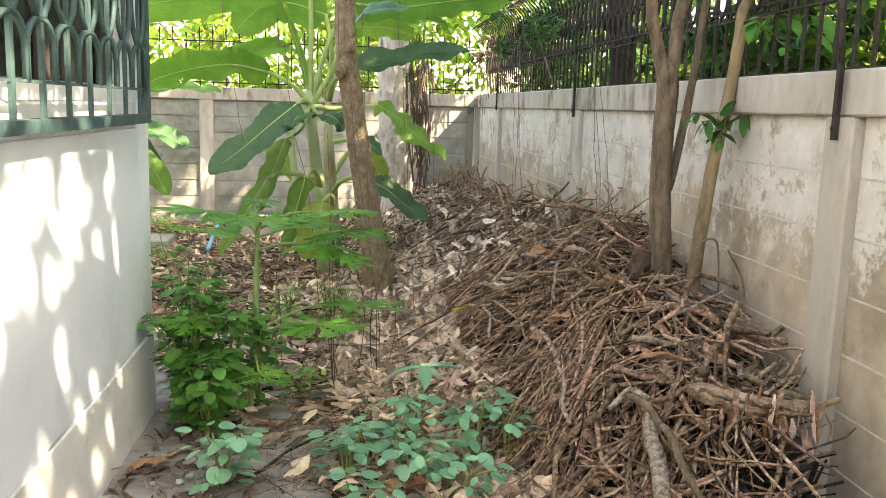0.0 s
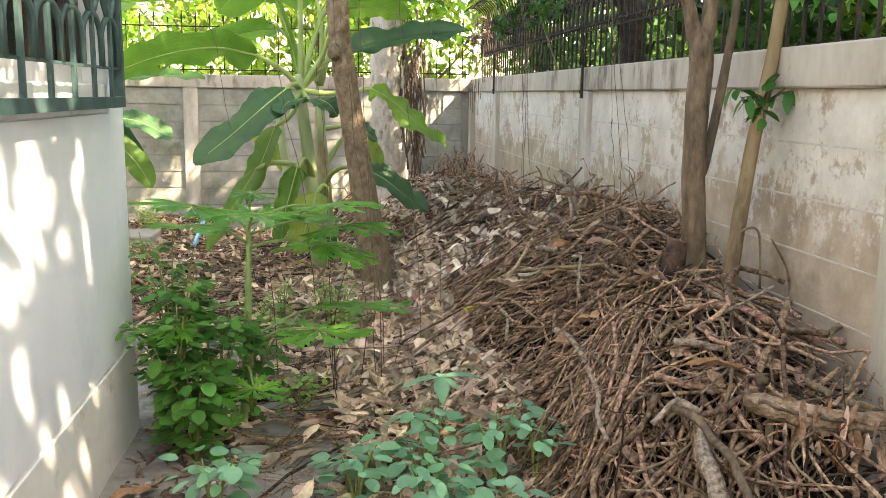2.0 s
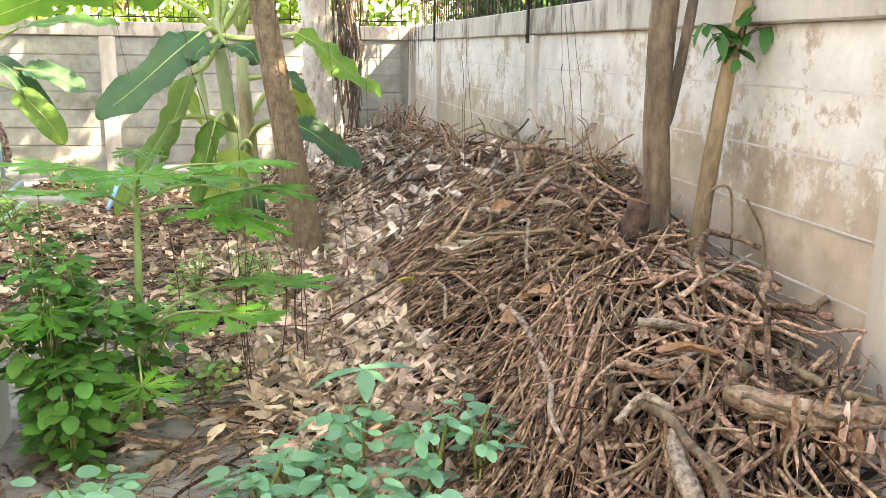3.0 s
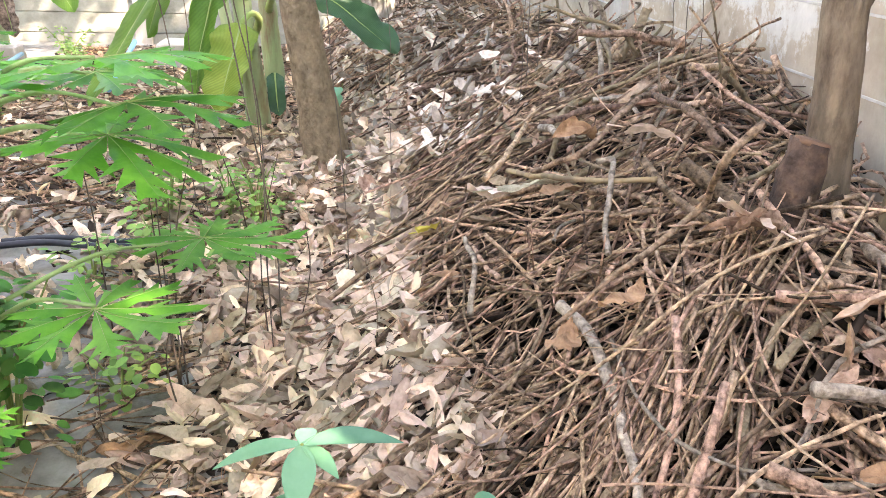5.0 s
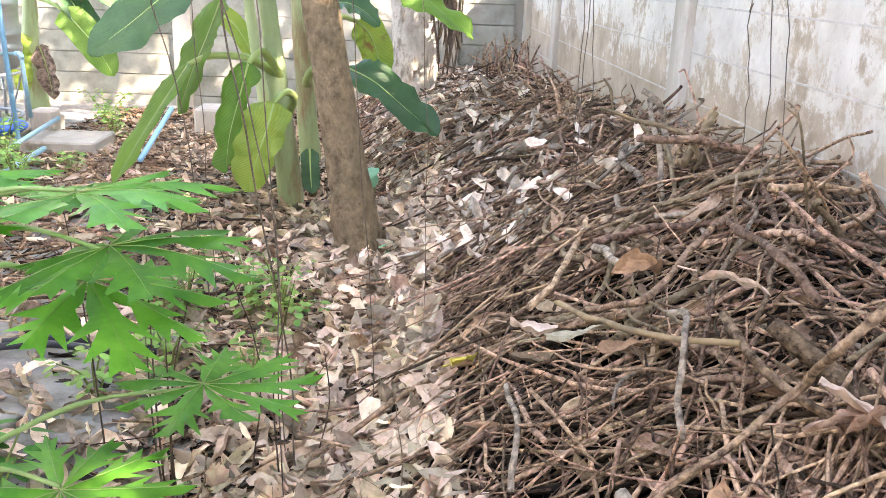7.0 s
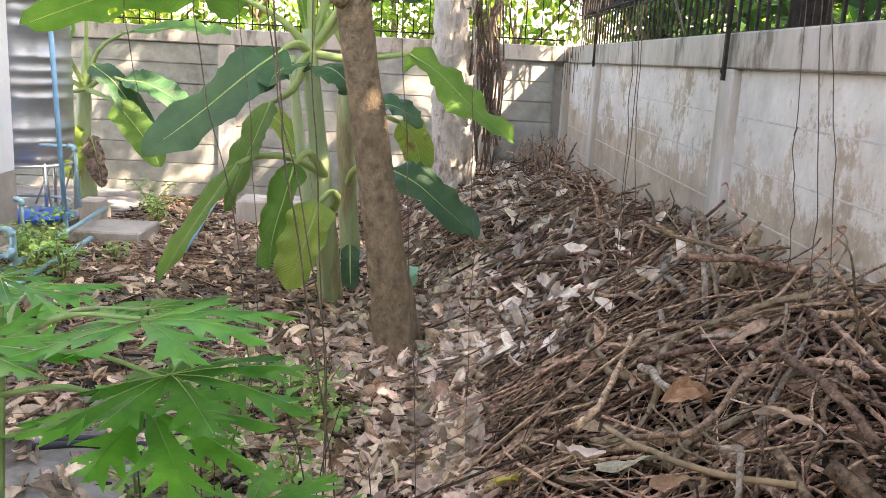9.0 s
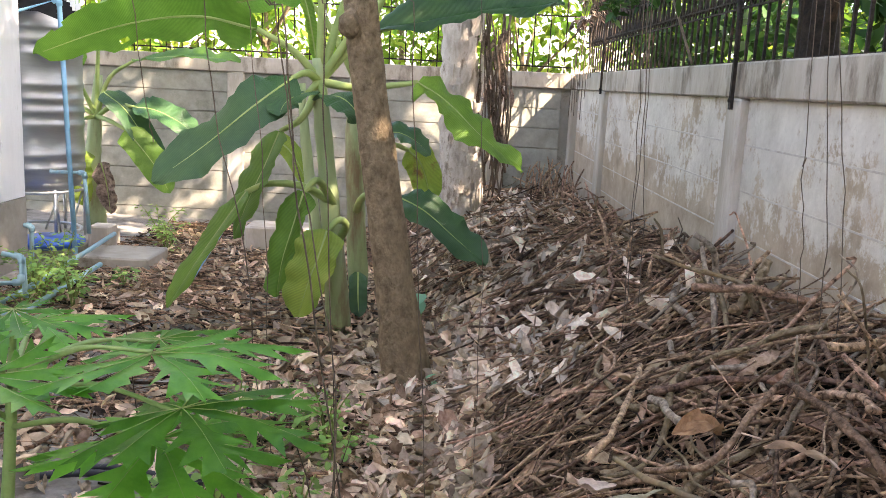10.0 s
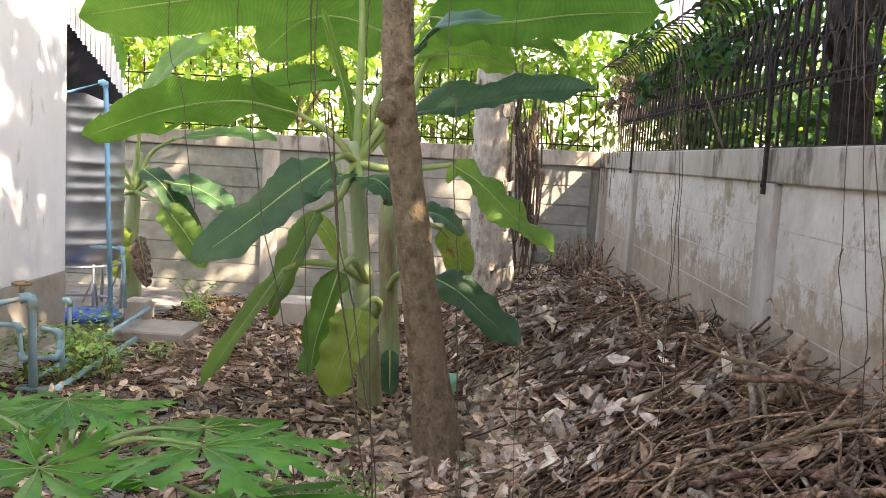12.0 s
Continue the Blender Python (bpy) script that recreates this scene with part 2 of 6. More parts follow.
M["house"] = material("white_wall_paint", (0.77, 0.82, 0.87), (0.83, 0.875, 0.915), 3, 0.7, 0.12, stain=(0.74, 0.785, 0.83), stain_scale=2.0, spec=0.4)
M["plinth"] = material("dirty_plinth_plaster", (0.76, 0.75, 0.71), (0.86, 0.86, 0.84), 4, 0.9, 0.4, stain=(0.58, 0.53, 0.43), stain_scale=3.2, stain_at=0.64)
M["oldpaint"] = material("peeling_white_paint", (0.78, 0.775, 0.76), (0.86, 0.855, 0.84), 5, 0.85, 0.4, stain=(0.45, 0.40, 0.33), stain_scale=5, stain_at=0.62, stretch=(1, 1, 0.3))
M["rawcement"] = material("raw_cement", (0.30, 0.27, 0.22), (0.42, 0.38, 0.32), 6, 0.95, 0.4, stain=(0.20, 0.17, 0.12), stain_scale=3, stain_at=0.6)
M["bark"] = material("brown_bark", (0.14, 0.098, 0.058), (0.34, 0.25, 0.155), 22, 0.9, 1.8, spec=0.2, stain=(0.07, 0.047, 0.03), stain_scale=34, stain_at=0.67, stretch=(1, 1, 0.75), bump_scale=60)
M["bark2"] = material("slim_trunk_bark", (0.075, 0.05, 0.033), (0.26, 0.185, 0.122), 26, 0.9, 1.4, stain=(0.12, 0.09, 0.06), stain_scale=9, stretch=(1, 1, 0.35), bump_scale=50)
M["bark3"] = material("golden_bark", (0.24, 0.16, 0.085), (0.36, 0.26, 0.15), 14, 0.85, 0.5, stain=(0.18, 0.13, 0.08), stain_scale=9, stretch=(1, 1, 0.4))
M["deadbark"] = material("pale_dead_bark", (0.34, 0.285, 0.23), (0.70, 0.63, 0.54), 9, 0.95, 1.8, stain=(0.25, 0.20, 0.155), stain_scale=9, stain_at=0.57, stretch=(1, 1, 0.5), bump_scale=24)
M["stumpbark"] = material("dark_stump_bark", (0.05, 0.030, 0.021), (0.16, 0.098, 0.068), 18, 0.92, 1.6, stain=(0.05, 0.034, 0.026), stain_scale=12, bump_scale=34)
M["greystick"] = material("weathered_grey_branch", (0.09, 0.065, 0.047), (0.44, 0.345, 0.26), 46, 0.92, 1.4, vary="object", amount=0.3, bump_scale=60)
M["logwood"] = material("split_log_wood", (0.13, 0.082, 0.053), (0.44, 0.305, 0.205), 26, 0.9, 1.6, spec=0.15, stain=(0.52, 0.37, 0.26), stain_scale=9, stain_at=0.6, bump_scale=50)
M["cut"] = material("cut_wood", (0.13, 0.07, 0.042), (0.24, 0.13, 0.08), 20, 0.85, 0.4)
M["stick"] = material("dry_stick", (0.06, 0.034, 0.022), (0.54, 0.34, 0.222), 55, 0.9, 1.0, spec=0.15, vary="island", amount=0.85, hue=0.012)
M["stickobj"] = material("dry_branch", (0.055, 0.031, 0.02), (0.54, 0.343, 0.225), 50, 0.9, 1.4, spec=0.15, vary="object", amount=0.6, hue=0.012, bump_scale=55)
# near black: the shade of the deep voids is put into this colour
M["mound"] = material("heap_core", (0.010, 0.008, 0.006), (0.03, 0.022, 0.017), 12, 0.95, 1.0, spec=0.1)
# old lower sticks, with the shade of the heap's gaps put into their colour
M["gapstick"] = material("gap_shade_stick", (0.018, 0.012, 0.009), (0.065, 0.045, 0.032), 18, 0.9, 0.5, spec=0.1, vary="island", amount=0.6)
M["litter"] = material("dry_leaf", (0.50, 0.36, 0.25), (0.82, 0.635, 0.475), 24, 0.85, 0.8, spec=0.2, vary="island", amount=0.6, hue=0.018, trans=0.12)
M["litterdark"] = material("old_dry_leaf", (0.08, 0.055, 0.041), (0.42, 0.305, 0.23), 28, 0.88, 0.7, spec=0.2, vary="island", amount=0.5, hue=0.015, trans=0.08)
# bottom leaves, with the shade between the upper leaves put into their colour
M["gapleaf"] = material("gap_shade_leaf", (0.018, 0.013, 0.010), (0.065, 0.047, 0.036), 14, 0.85, 0.3, spec=0.1, vary="island", amount=0.5)
M["palelitter"] = material("bleached_leaf", (0.47, 0.355, 0.265), (0.90, 0.755, 0.62), 26, 0.85, 0.8, spec=0.3, vary="island", amount=0.55, trans=0.12)
M["caught"] = material("brown_dry_leaf", (0.22, 0.125, 0.07), (0.60, 0.41, 0.28), 26, 0.85, 0.9, spec=0.25, vary="island", amount=0.4, hue=0.015, trans=0.12)
M["rustleaf"] = material("rust_leaf", (0.24, 0.115, 0.055), (0.52, 0.30, 0.165), 26, 0.8, 0.8, spec=0.3, vary="object", amount=0.3, trans=0.15)
M["yellowleaf"] = material("yellow_leaf", (0.55, 0.42, 0.06), (0.68, 0.55, 0.14), 14, 0.7, 0.2, trans=0.2)
M["creamleaf"] = material("cream_leaf", (0.34, 0.285, 0.185), (0.62, 0.54, 0.385), 40, 0.8, 0.9, trans=0.15)
M["banana"] = material("banana_leaf", (0.11, 0.25, 0.03), (0.19, 0.37, 0.055), 5, 0.45, 0.12, vary="object", amount=0.2, trans=0.5, hue=0.012, spec=0.45)
M["bananadark"] = material("dark_banana_leaf", (0.035, 0.105, 0.04), (0.07, 0.17, 0.055), 5, 0.4, 0.12, vary="object", amount=0.2, trans=0.25, spec=0.45)
M["bananayellow"] = material("yellowing_banana_leaf", (0.20, 0.32, 0.045), (0.34, 0.42, 0.07), 5, 0.5, 0.12, stain=(0.24, 0.13, 0.04), stain_scale=7, stain_at=0.64, trans=0.4, spec=0.45)
M["bananastem"] = material("banana_stem", (0.27, 0.35, 0.16), (0.44, 0.50, 0.27), 6, 0.45, 0.15, stain=(0.26, 0.18, 0.10), stain_scale=4, stain_at=0.57, stretch=(1, 1, 0.2), spec=0.45)
M["midrib"] = material("pale_midrib", (0.28, 0.38, 0.12), (0.40, 0.48, 0.18), 8, 0.45, 0.1)
M["papaya"] = material("papaya_leaf", (0.066, 0.26, 0.03), (0.17, 0.445, 0.056), 10, 0.34, 0.25, vary="object", amount=0.35, trans=0.52, spec=0.38)
M["papayastem"] = material("papaya_stem", (0.20, 0.31, 0.10), (0.32, 0.42, 0.17), 20, 0.6, 0.3)
M["weed"] = material("blue_green_weed_leaf", (0.15, 0.38, 0.20), (0.26, 0.51, 0.30), 10, 0.6, 0.1, vary="object", amount=0.3, trans=0.3, hue=0.015, spec=0.45)
M["weedstem"] = material("weed_stem", (0.16, 0.22, 0.06), (0.28, 0.32, 0.10), 20, 0.6, 0.1)
M["bush"] = material("dark_bush_leaf", (0.055, 0.19, 0.035), (0.115, 0.31, 0.06), 10, 0.5, 0.1, vary="object", amount=0.4, trans=0.25, hue=0.015)
M["grass"] = material("ground_weed", (0.17, 0.31, 0.075), (0.29, 0.45, 0.12), 10, 0.6, 0.1, vary="object", amount=0.35, trans=0.3, hue=0.02)
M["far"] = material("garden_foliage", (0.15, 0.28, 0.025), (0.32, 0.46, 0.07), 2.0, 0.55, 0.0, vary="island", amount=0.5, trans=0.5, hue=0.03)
# shaded copy of the garden foliage, the shade put into its colour
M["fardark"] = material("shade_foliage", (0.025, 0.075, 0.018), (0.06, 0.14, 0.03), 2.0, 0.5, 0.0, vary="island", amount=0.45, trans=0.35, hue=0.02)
M["vine"] = material("dry_vine", (0.11, 0.08, 0.06), (0.20, 0.15, 0.11), 30, 0.9, 0.2)
M["herb"] = material("dry_herb_stem", (0.08, 0.055, 0.04), (0.16, 0.11, 0.08), 30, 0.85, 0.2)
M["steel"] = material("stainless_steel", (0.42, 0.43, 0.44), (0.54, 0.55, 0.56), 3, 0.44, 0.05, metal=1.0, stretch=(1, 1, 6), spec=0.45)
M["pipe"] = material("blue_pvc", (0.22, 0.40, 0.46), (0.32, 0.50, 0.55), 10, 0.5, 0.1, stain=(0.36, 0.38, 0.30), stain_scale=6, stain_at=0.58, spec=0.45)
M["brightpipe"] = material("bright_blue_pvc", (0.20, 0.46, 0.66), (0.28, 0.55, 0.74), 10, 0.45, 0.05, spec=0.45)
M["brass"] = material("old_brass", (0.22, 0.16, 0.09), (0.34, 0.25, 0.14), 20, 0.5, 0.2, metal=0.6)
M["basin"] = material("blue_plastic", (0.02, 0.10, 0.42), (0.035, 0.14, 0.52), 6, 0.4, 0.05, spec=0.45)
M["black"] = material("black_plastic", (0.03, 0.03, 0.035), (0.06, 0.06, 0.07), 10, 0.5, 0.1)
M["roof"] = material("corrugated_sheet", (0.70, 0.72, 0.73), (0.80, 0.81, 0.81), 4, 0.5, 0.05, stain=(0.5, 0.5, 0.48), stain_scale=5, stain_at=0.65)
# near black, the colour given to spaces that are only unlit
M["unlitinside"] = material("unlit_interior", (0.012, 0.013, 0.016), (0.03, 0.03, 0.034), 6, 0.8, 0.1)
# frame wood with the darkness of the window opening put into its colour
M["dimframe"] = material("dim_frame_wood", (0.03, 0.024, 0.02), (0.075, 0.06, 0.05), 14, 0.7, 0.3, stretch=(1, 1, 0.2))
M["white"] = material("white_render", (0.76, 0.75, 0.72), (0.84, 0.83, 0.80), 3, 0.85, 0.1)
# opaque glass, near black for the unlit room behind it
M["glass"] = material("unlit_room_glass", (0.012, 0.014, 0.014), (0.025, 0.026, 0.026), 3, 0.15, 0.0, spec=0.15)
M["pebble"] = material("pebble", (0.42, 0.38, 0.33), (0.60, 0.56, 0.50), 20, 0.85, 0.2, vary="object", amount=0.3)

for key in ("banana", "bananadark", "bananayellow"):
    veined(M[key])


# ---- levels ----
def gz(x, y):
    """The ground's height."""
    g = -0.15 * smooth(5, 9.5, y)
    if -8 < x < 6 and -5 < y < 14:
        g += 0.03 * nz(x, y, 0.3, 1.1) + 0.012 * nz(x, y, 1.3, 5.0)
    return g


HY = (0.8, 1.1, 1.5, 2.0, 2.6, 3.3, 4.4, 5.8, 7.2, 8.6, 10.0)
HA = (0.0, 0.26, 0.43, 0.58, 0.71, 0.73, 0.60, 0.54, 0.50, 0.48, 0.46)
HX = (1.5, 1.12, 1.0, 0.74, 0.62, 0.60, 0.66, 0.70, 0.50, 0.30, 0.20)
HW = (0.4, 0.5, 0.62, 0.72, 0.96, 1.0, 1.0, 1.0, 0.9, 0.9, 0.9)


def hz(x, y):
    """The brush heap's surface: an even slope at the front, rounder towards the back."""
    a, x0, wd = (float(np.interp(y, HY, q)) for q in (HA, HX, HW))
    f = min(1.0, max(0.0, (x - x0) / wd))
    rise = lerp(f * (1.06 - 0.06 * f), math.sin(f * math.pi / 2) ** 0.85, smooth(3.9, 5.4, y))
    lump = 1 + 0.18 * nz(x, y, 5.0, 2.2) + 0.10 * nz(x, y, 9.0, 6.0)
    crest = float(np.interp(y, (1.5, 2.0, 2.5, 2.8, 3.1, 9.0), (0.45, 0.55, 0.51, 0.64, 0.78, 0.7))) * lump
    h = a * rise * lump
    return gz(x, y) + (h if h < crest - 0.08 else crest - 0.08 * math.exp(-(h - crest + 0.08) / 0.08))


def bare(x, y):
    """The trodden strip of soil that few leaves cover."""
    return 1.15 < y < 2.85 and abs(x - 0.10 - 0.05 * nz(x, y, 1.0, 5.0)) < 0.17


def nrm(f, x, y, e=0.05):
    return Vector((f(x - e, y) - f(x + e, y), f(x, y - e) - f(x, y + e), 2 * e)).normalized()


# ---- ground ----
s = Soup()
xs = [-60, -30, -15, -8] + [-6 + 0.15 * i for i in range(75)] + [6, 8, 15, 30, 60]
ys = [-60, -30, -12, -5] + [-3 + 0.15 * i for i in range(90)] + [11, 14, 20, 35, 60]
for yy in ys:
    for xx in xs:
        s.v.append((xx, yy, gz(xx, yy)))
for j in range(len(ys) - 1):
    for i in range(len(xs) - 1):
        a = j * len(xs) + i
        s.f.append((a, a + 1, a + 1 + len(xs), a + len(xs)))
tagged(s.obj("ground", M["soil"]), "bare grey-brown garden soil strewn with leaves", "ground", kind="structure")

# ---- boundary walls ----
HX0_FRONT = -0.49
POSTS_R = (-5.4, -1.93, 1.54, 5.0, 8.33)
TOP, PT, PW = 1.5, 1.345, 0.17
wall_right = thing("wall_right", 2.06, 3, -0.2, "weathered cement boundary wall with flaking limewash", "wall", kind="structure")
part("core", slab((2.035, -5.5, -0.3), (2.10, 10.2, PT), 0), M["mortar"], wall_right)
part("beam", slab((1.968, -5.5, PT), (2.135, 10.12, TOP), 0.008), M["beam"], wall_right, "cement capping beam")
for y in POSTS_R:
    part("post", slab((1.955, y - PW / 2, -0.3), (2.11, y + PW / 2, PT - 0.002), 0.01), M["post"], wall_right)
part("post", slab((1.94, 9.86, -0.3), (2.12, 10.018, PT - 0.002), 0.01), M["post"], wall_right)
wall_back = thing("wall_back", -2, 10.06, -0.2, "grey cement plank boundary wall with mossy stains", "wall", kind="structure")
part("core", slab((-9, 10.035, -0.4), (2.034, 10.10, PT), 0), M["rawcement"], wall_back)
part("beam", slab((-9, 9.96, PT), (1.966, 10.14, TOP), 0.008), M["beam"], wall_back, "cement capping beam")
POSTS_B = (-6.7, -4.05, -1.42, 1.22)
for x in POSTS_B:
    part("post", slab((x - 0.085, 9.955, -0.4), (x + 0.085, 10.11, PT - 0.002), 0.01), M["post"], wall_back)

# added out of view behind the start, to cut light from low angles
wall_unseen = thing("wall_unseen", 0.8, -5.1, -0.2, "unseen plain wall added to block low sky light", "wall", kind="structure")
part("panel", slab((HX0_FRONT, -5.3, -0.3), (1.96, -5.15, 2.3), 0.01), M["post"], wall_unseen)

# ---- house beside the path ----
house = thing("house", -2.5, -1, 0, "white painted house with a barred window", "house", kind="structure")
HX0, HEND = -0.5, 2.5
WY0, WY1, WZ0, WZ1 = 0.75, 2.30, 1.22, 2.35
part("wall", slab((HX0 - 0.16, -6, 0.36), (HX0, WY0, 3.2), 0), M["house"], house)
part("wall", slab((HX0 - 0.16, WY1, 0.36), (HX0, HEND, 3.2), 0.004), M["house"], house)
part("wall", slab((HX0 - 0.16, WY0, 0.36), (HX0, WY1, WZ0), 0), M["house"], house)
part("wall", slab((HX0 - 0.16, WY0, WZ1), (HX0, WY1, 3.2), 0), M["house"], house)
part("end_wall", slab((-5, HEND - 0.16, 0.36), (HX0 - 0.16, HEND, 3.2), 0), M["house"], house)
part("plinth", slab((-5, -6, -0.3), (HX0 + 0.006, HEND + 0.004, 0.352), 0.004), M["plinth"], house, "stained plaster plinth")
part("room_floor", slab((-5, -6, 0.353), (HX0 - 0.165, HEND - 0.165, 0.40), 0), M["rawcement"], house)
# back of the room, painted near black as an unlit interior
part("room_wall", slab((-3.2, -6, 0.41), (-3.1, HEND - 0.165, 3.19), 0), M["unlitinside"], house)
part("roof", slab((-6, -7, 3.2), (HX0 + 0.12, HEND + 0.1, 3.32), 0.01), M["white"], house)
window = thing("window_1", HX0 - 0.1, 1.5, WZ0, "dark window with a white frame behind bars", "window", kind="structure")
part("window_sill", slab((HX0 - 0.15, WY0 + 0.002, WZ0 + 0.001), (HX0 - 0.01, WY1 - 0.002, WZ0 + 0.10), 0.006), M["oldpaint"], window, "peeling white sill")
# uprights coloured dark, as the opening behind the bars lies in shade
fr = Soup()
for y0, y1, z0, z1 in ((WY0, WY0 + 0.06, WZ0 + 0.16, WZ1), (WY1 - 0.16, WY1, WZ0 + 0.16, WZ1), (1.5, 1.58, WZ0 + 0.16, WZ1)):
    fr.box((HX0 - 0.13, y0 + 0.003, z0 + 0.002), (HX0 - 0.085, y1 - 0.003, z1 - 0.003))
fr.obj("window_frame", M["dimframe"], window, "upright window frame darkened for the unlit opening", smoothed=False)
Soup().box((HX0 - 0.13, WY0 + 0.003, WZ0 + 0.102), (HX0 - 0.085, WY1 - 0.003, WZ0 + 0.157)).obj("bottom_frame", M["oldpaint"], window, smoothed=False)
for y0, y1 in ((WY0 + 0.06, 1.5), (1.58, WY1 - 0.16)):
    part("pane", slab((HX0 - 0.112, y0 + 0.004, WZ0 + 0.165), (HX0 - 0.106, y1 - 0.004, WZ1 - 0.006), 0), M["glass"], window)

# the barred grille in front of the window
GY0, GY1, GZ0, GZ1, GX = 0.55, 2.24, 1.265, 2.40, HX0 + 0.055
grille = thing("window_grille", GX, 1.4, GZ0, "teal painted iron window grille of bars and ovals", "grille")
g = Soup()
g.box((GX - 0.045, GY0, GZ0 - 0.022), (GX + 0.012, GY1 + 0.01, GZ0 + 0.012))
g.obj("bottom_rail", M["greeniron"], grille, smoothed=False)
Soup().box((GX - 0.02, GY1 - 0.018, GZ0 + 0.013), (GX + 0.012, GY1 + 0.01, GZ1)).obj("side_rail", M["greeniron"], grille, smoothed=False)
Soup().box((GX - 0.008, GY0, GZ0 + 0.10), (GX + 0.004, GY1 - 0.019, GZ0 + 0.108)).obj("middle_rail", M["greeniron"], grille, smoothed=False)
for y in (0.8, 1.5, 2.15):
    for z in (GZ0 - 0.012, GZ1 - 0.03):
        Soup().box((HX0, y - 0.012, z), (GX - 0.03, y + 0.012, z + 0.02)).obj("bracket", M["greeniron"], grille, smoothed=False)
gn = 8
pitch_g = (GY1 - 0.02 - GY0) / gn
for i in range(gn):
    y = GY0 + pitch_g * (i + 0.5)
    Soup().box((GX - 0.004, y - 0.012, GZ0 + 0.013), (GX + 0.006, y + 0.012, GZ1)).obj("bar", M["greeniron"], grille, smoothed=False)
    arch = []
    for k in range(9):
        a = math.pi * k / 8
        arch.append((GX + 0.001, y + pitch_g * 0.47 * math.cos(a), GZ0 + 0.19 + 0.07 * math.sin(a)))
    arch = [(GX + 0.001, y + pitch_g * 0.47, GZ0 + 0.105), *arch, (GX + 0.001, y - pitch_g * 0.47, GZ0 + 0.105)]
    Soup().tube(arch, 0.010, 4).obj("arch", M["greeniron"], grille)
    Soup().ring(pose(GX, y, GZ0 + 0.445), pitch_g * 0.47, 0.185, 0.010).obj("oval", M["greeniron"], grille)
    Soup().ring(pose(GX, y, GZ0 + 0.815), pitch_g * 0.47, 0.185, 0.010).obj("oval", M["greeniron"], grille)

# ---- iron fence on the right wall ----
fence = thing("iron_fence", 2.05, 3, TOP, "rusty dark iron fence of bars and ovals on the wall", "fence")
RAIL = 1.775
pitch_f = 0.118
bar = Soup().box((-0.006, -0.006, 0), (0.006, 0.006, RAIL - TOP + 0.36))
bar.tube([(0, 0, RAIL - TOP + 0.36), (-0.03, 0, RAIL - TOP + 0.47), (-0.10, 0, RAIL - TOP + 0.54), (-0.19, 0, RAIL - TOP + 0.54), (-0.25, 0, RAIL - TOP + 0.48)], [0.008, 0.007, 0.007, 0.006, 0.003], 4)
bar_ob = bar.obj("bar", M["iron"], fence, smoothed=False)
bar_ob.matrix_basis = pose(2.05, -3.9, TOP)
oval = Soup().ring(pose(0, 0, 0), pitch_f * 0.44, 0.089, 0.0095, 12).obj("oval", M["iron"], fence)
oval.matrix_basis = pose(2.05, -3.9 + pitch_f / 2, RAIL + 0.10)
curl = Soup().ring(pose(0, 0, 0), 0.022, 0.022, 0.005, 8).obj("scroll", M["iron"], fence)
curl.matrix_basis = pose(2.05, -3.9 + pitch_f / 4, RAIL + 0.002)
fn = int((9.9 + 3.9) / pitch_f)
for i in range(fn):
    y = -3.9 + pitch_f * i
    if i:
        shared("bar", bar_ob.data, fence, pose(2.05, y, TOP, rng.uniform(-0.5, 0.5), 0, rng.uniform(-8, 8)))
        shared("oval", oval.data, fence, pose(2.05, y + pitch_f / 2, RAIL + 0.10))
    shared("oval", oval.data, fence, pose(2.05, y + pitch_f / 2, RAIL + 0.278))
    if y > 0.5:
        shared("scroll", curl.data, fence, pose(2.05, y + pitch_f * 0.75, RAIL + 0.002))
for z in (TOP + 0.008, RAIL - 0.018, RAIL + 0.022):
    Soup().box((2.043, -4, z - 0.004), (2.057, 9.95, z + 0.004)).obj("rail", M["iron"], fence, smoothed=False)
for y, z in ((1.54, 1.265), (5.0, 1.293), (8.33, 1.321), (-1.93, 1.27)):
    st = thing("fence_stay", 1.945, y, z, "dark flat iron stay bolted to the wall post", "stay", "fence stays on the wall posts")
    k = 0.012
    Soup().box((1.938, y - k, z), (1.9535, y + k, TOP + 0.02)).obj("flat_bar", M["iron"], st, smoothed=False)
    Soup().tube(spline([(1.945, y, TOP + 0.02), (1.95, y + 0.03, TOP + 0.2), (1.97, y + 0.12, TOP + 0.42), (2.04, y + 0.19, TOP + 0.58)], 6), 0.011, 5).obj("brace", M["iron"], st)
    Soup().tube([(1.932, y, z + 0.04), (1.955, y, z + 0.04)], 0.009, 6).obj("bolt", M["iron"], st)

back_fence = thing("iron_fence", -2, 10.05, TOP, "thin dark iron bar fence with spikes on the wall", "fence")
sp = Soup().tube([(0, 0, 0), (0, 0, 0.60), (0, 0, 0.66), (0, 0, 0.74)], [0.006, 0.006, 0.014, 0.001], 5).obj("bar", M["iron"], back_fence)
sp.matrix_basis = pose(-7.9, 10.05, TOP)
for i in range(1, 62):
    shared("bar", sp.data, back_fence, pose(-7.9 + 0.16 * i, 10.05, TOP))
for z in (TOP + 0.05, TOP + 0.55):
    Soup().box((-8, 10.043, z), (1.95, 10.057, z + 0.014)).obj("rail", M["iron"], back_fence, smoothed=False)

# ---- rear wing of the house, tank, pipes ----
wing = thing("house_wing", -3, 5, 0, "rear house wing with peeling white paint over cement", "house", kind="structure")
WX, WEND = -2.2, 7.1
part("wall", slab((WX - 0.15, HEND + 0.01, 0.42), (WX, WEND, 3.0), 0.004), M["oldpaint"], wing)
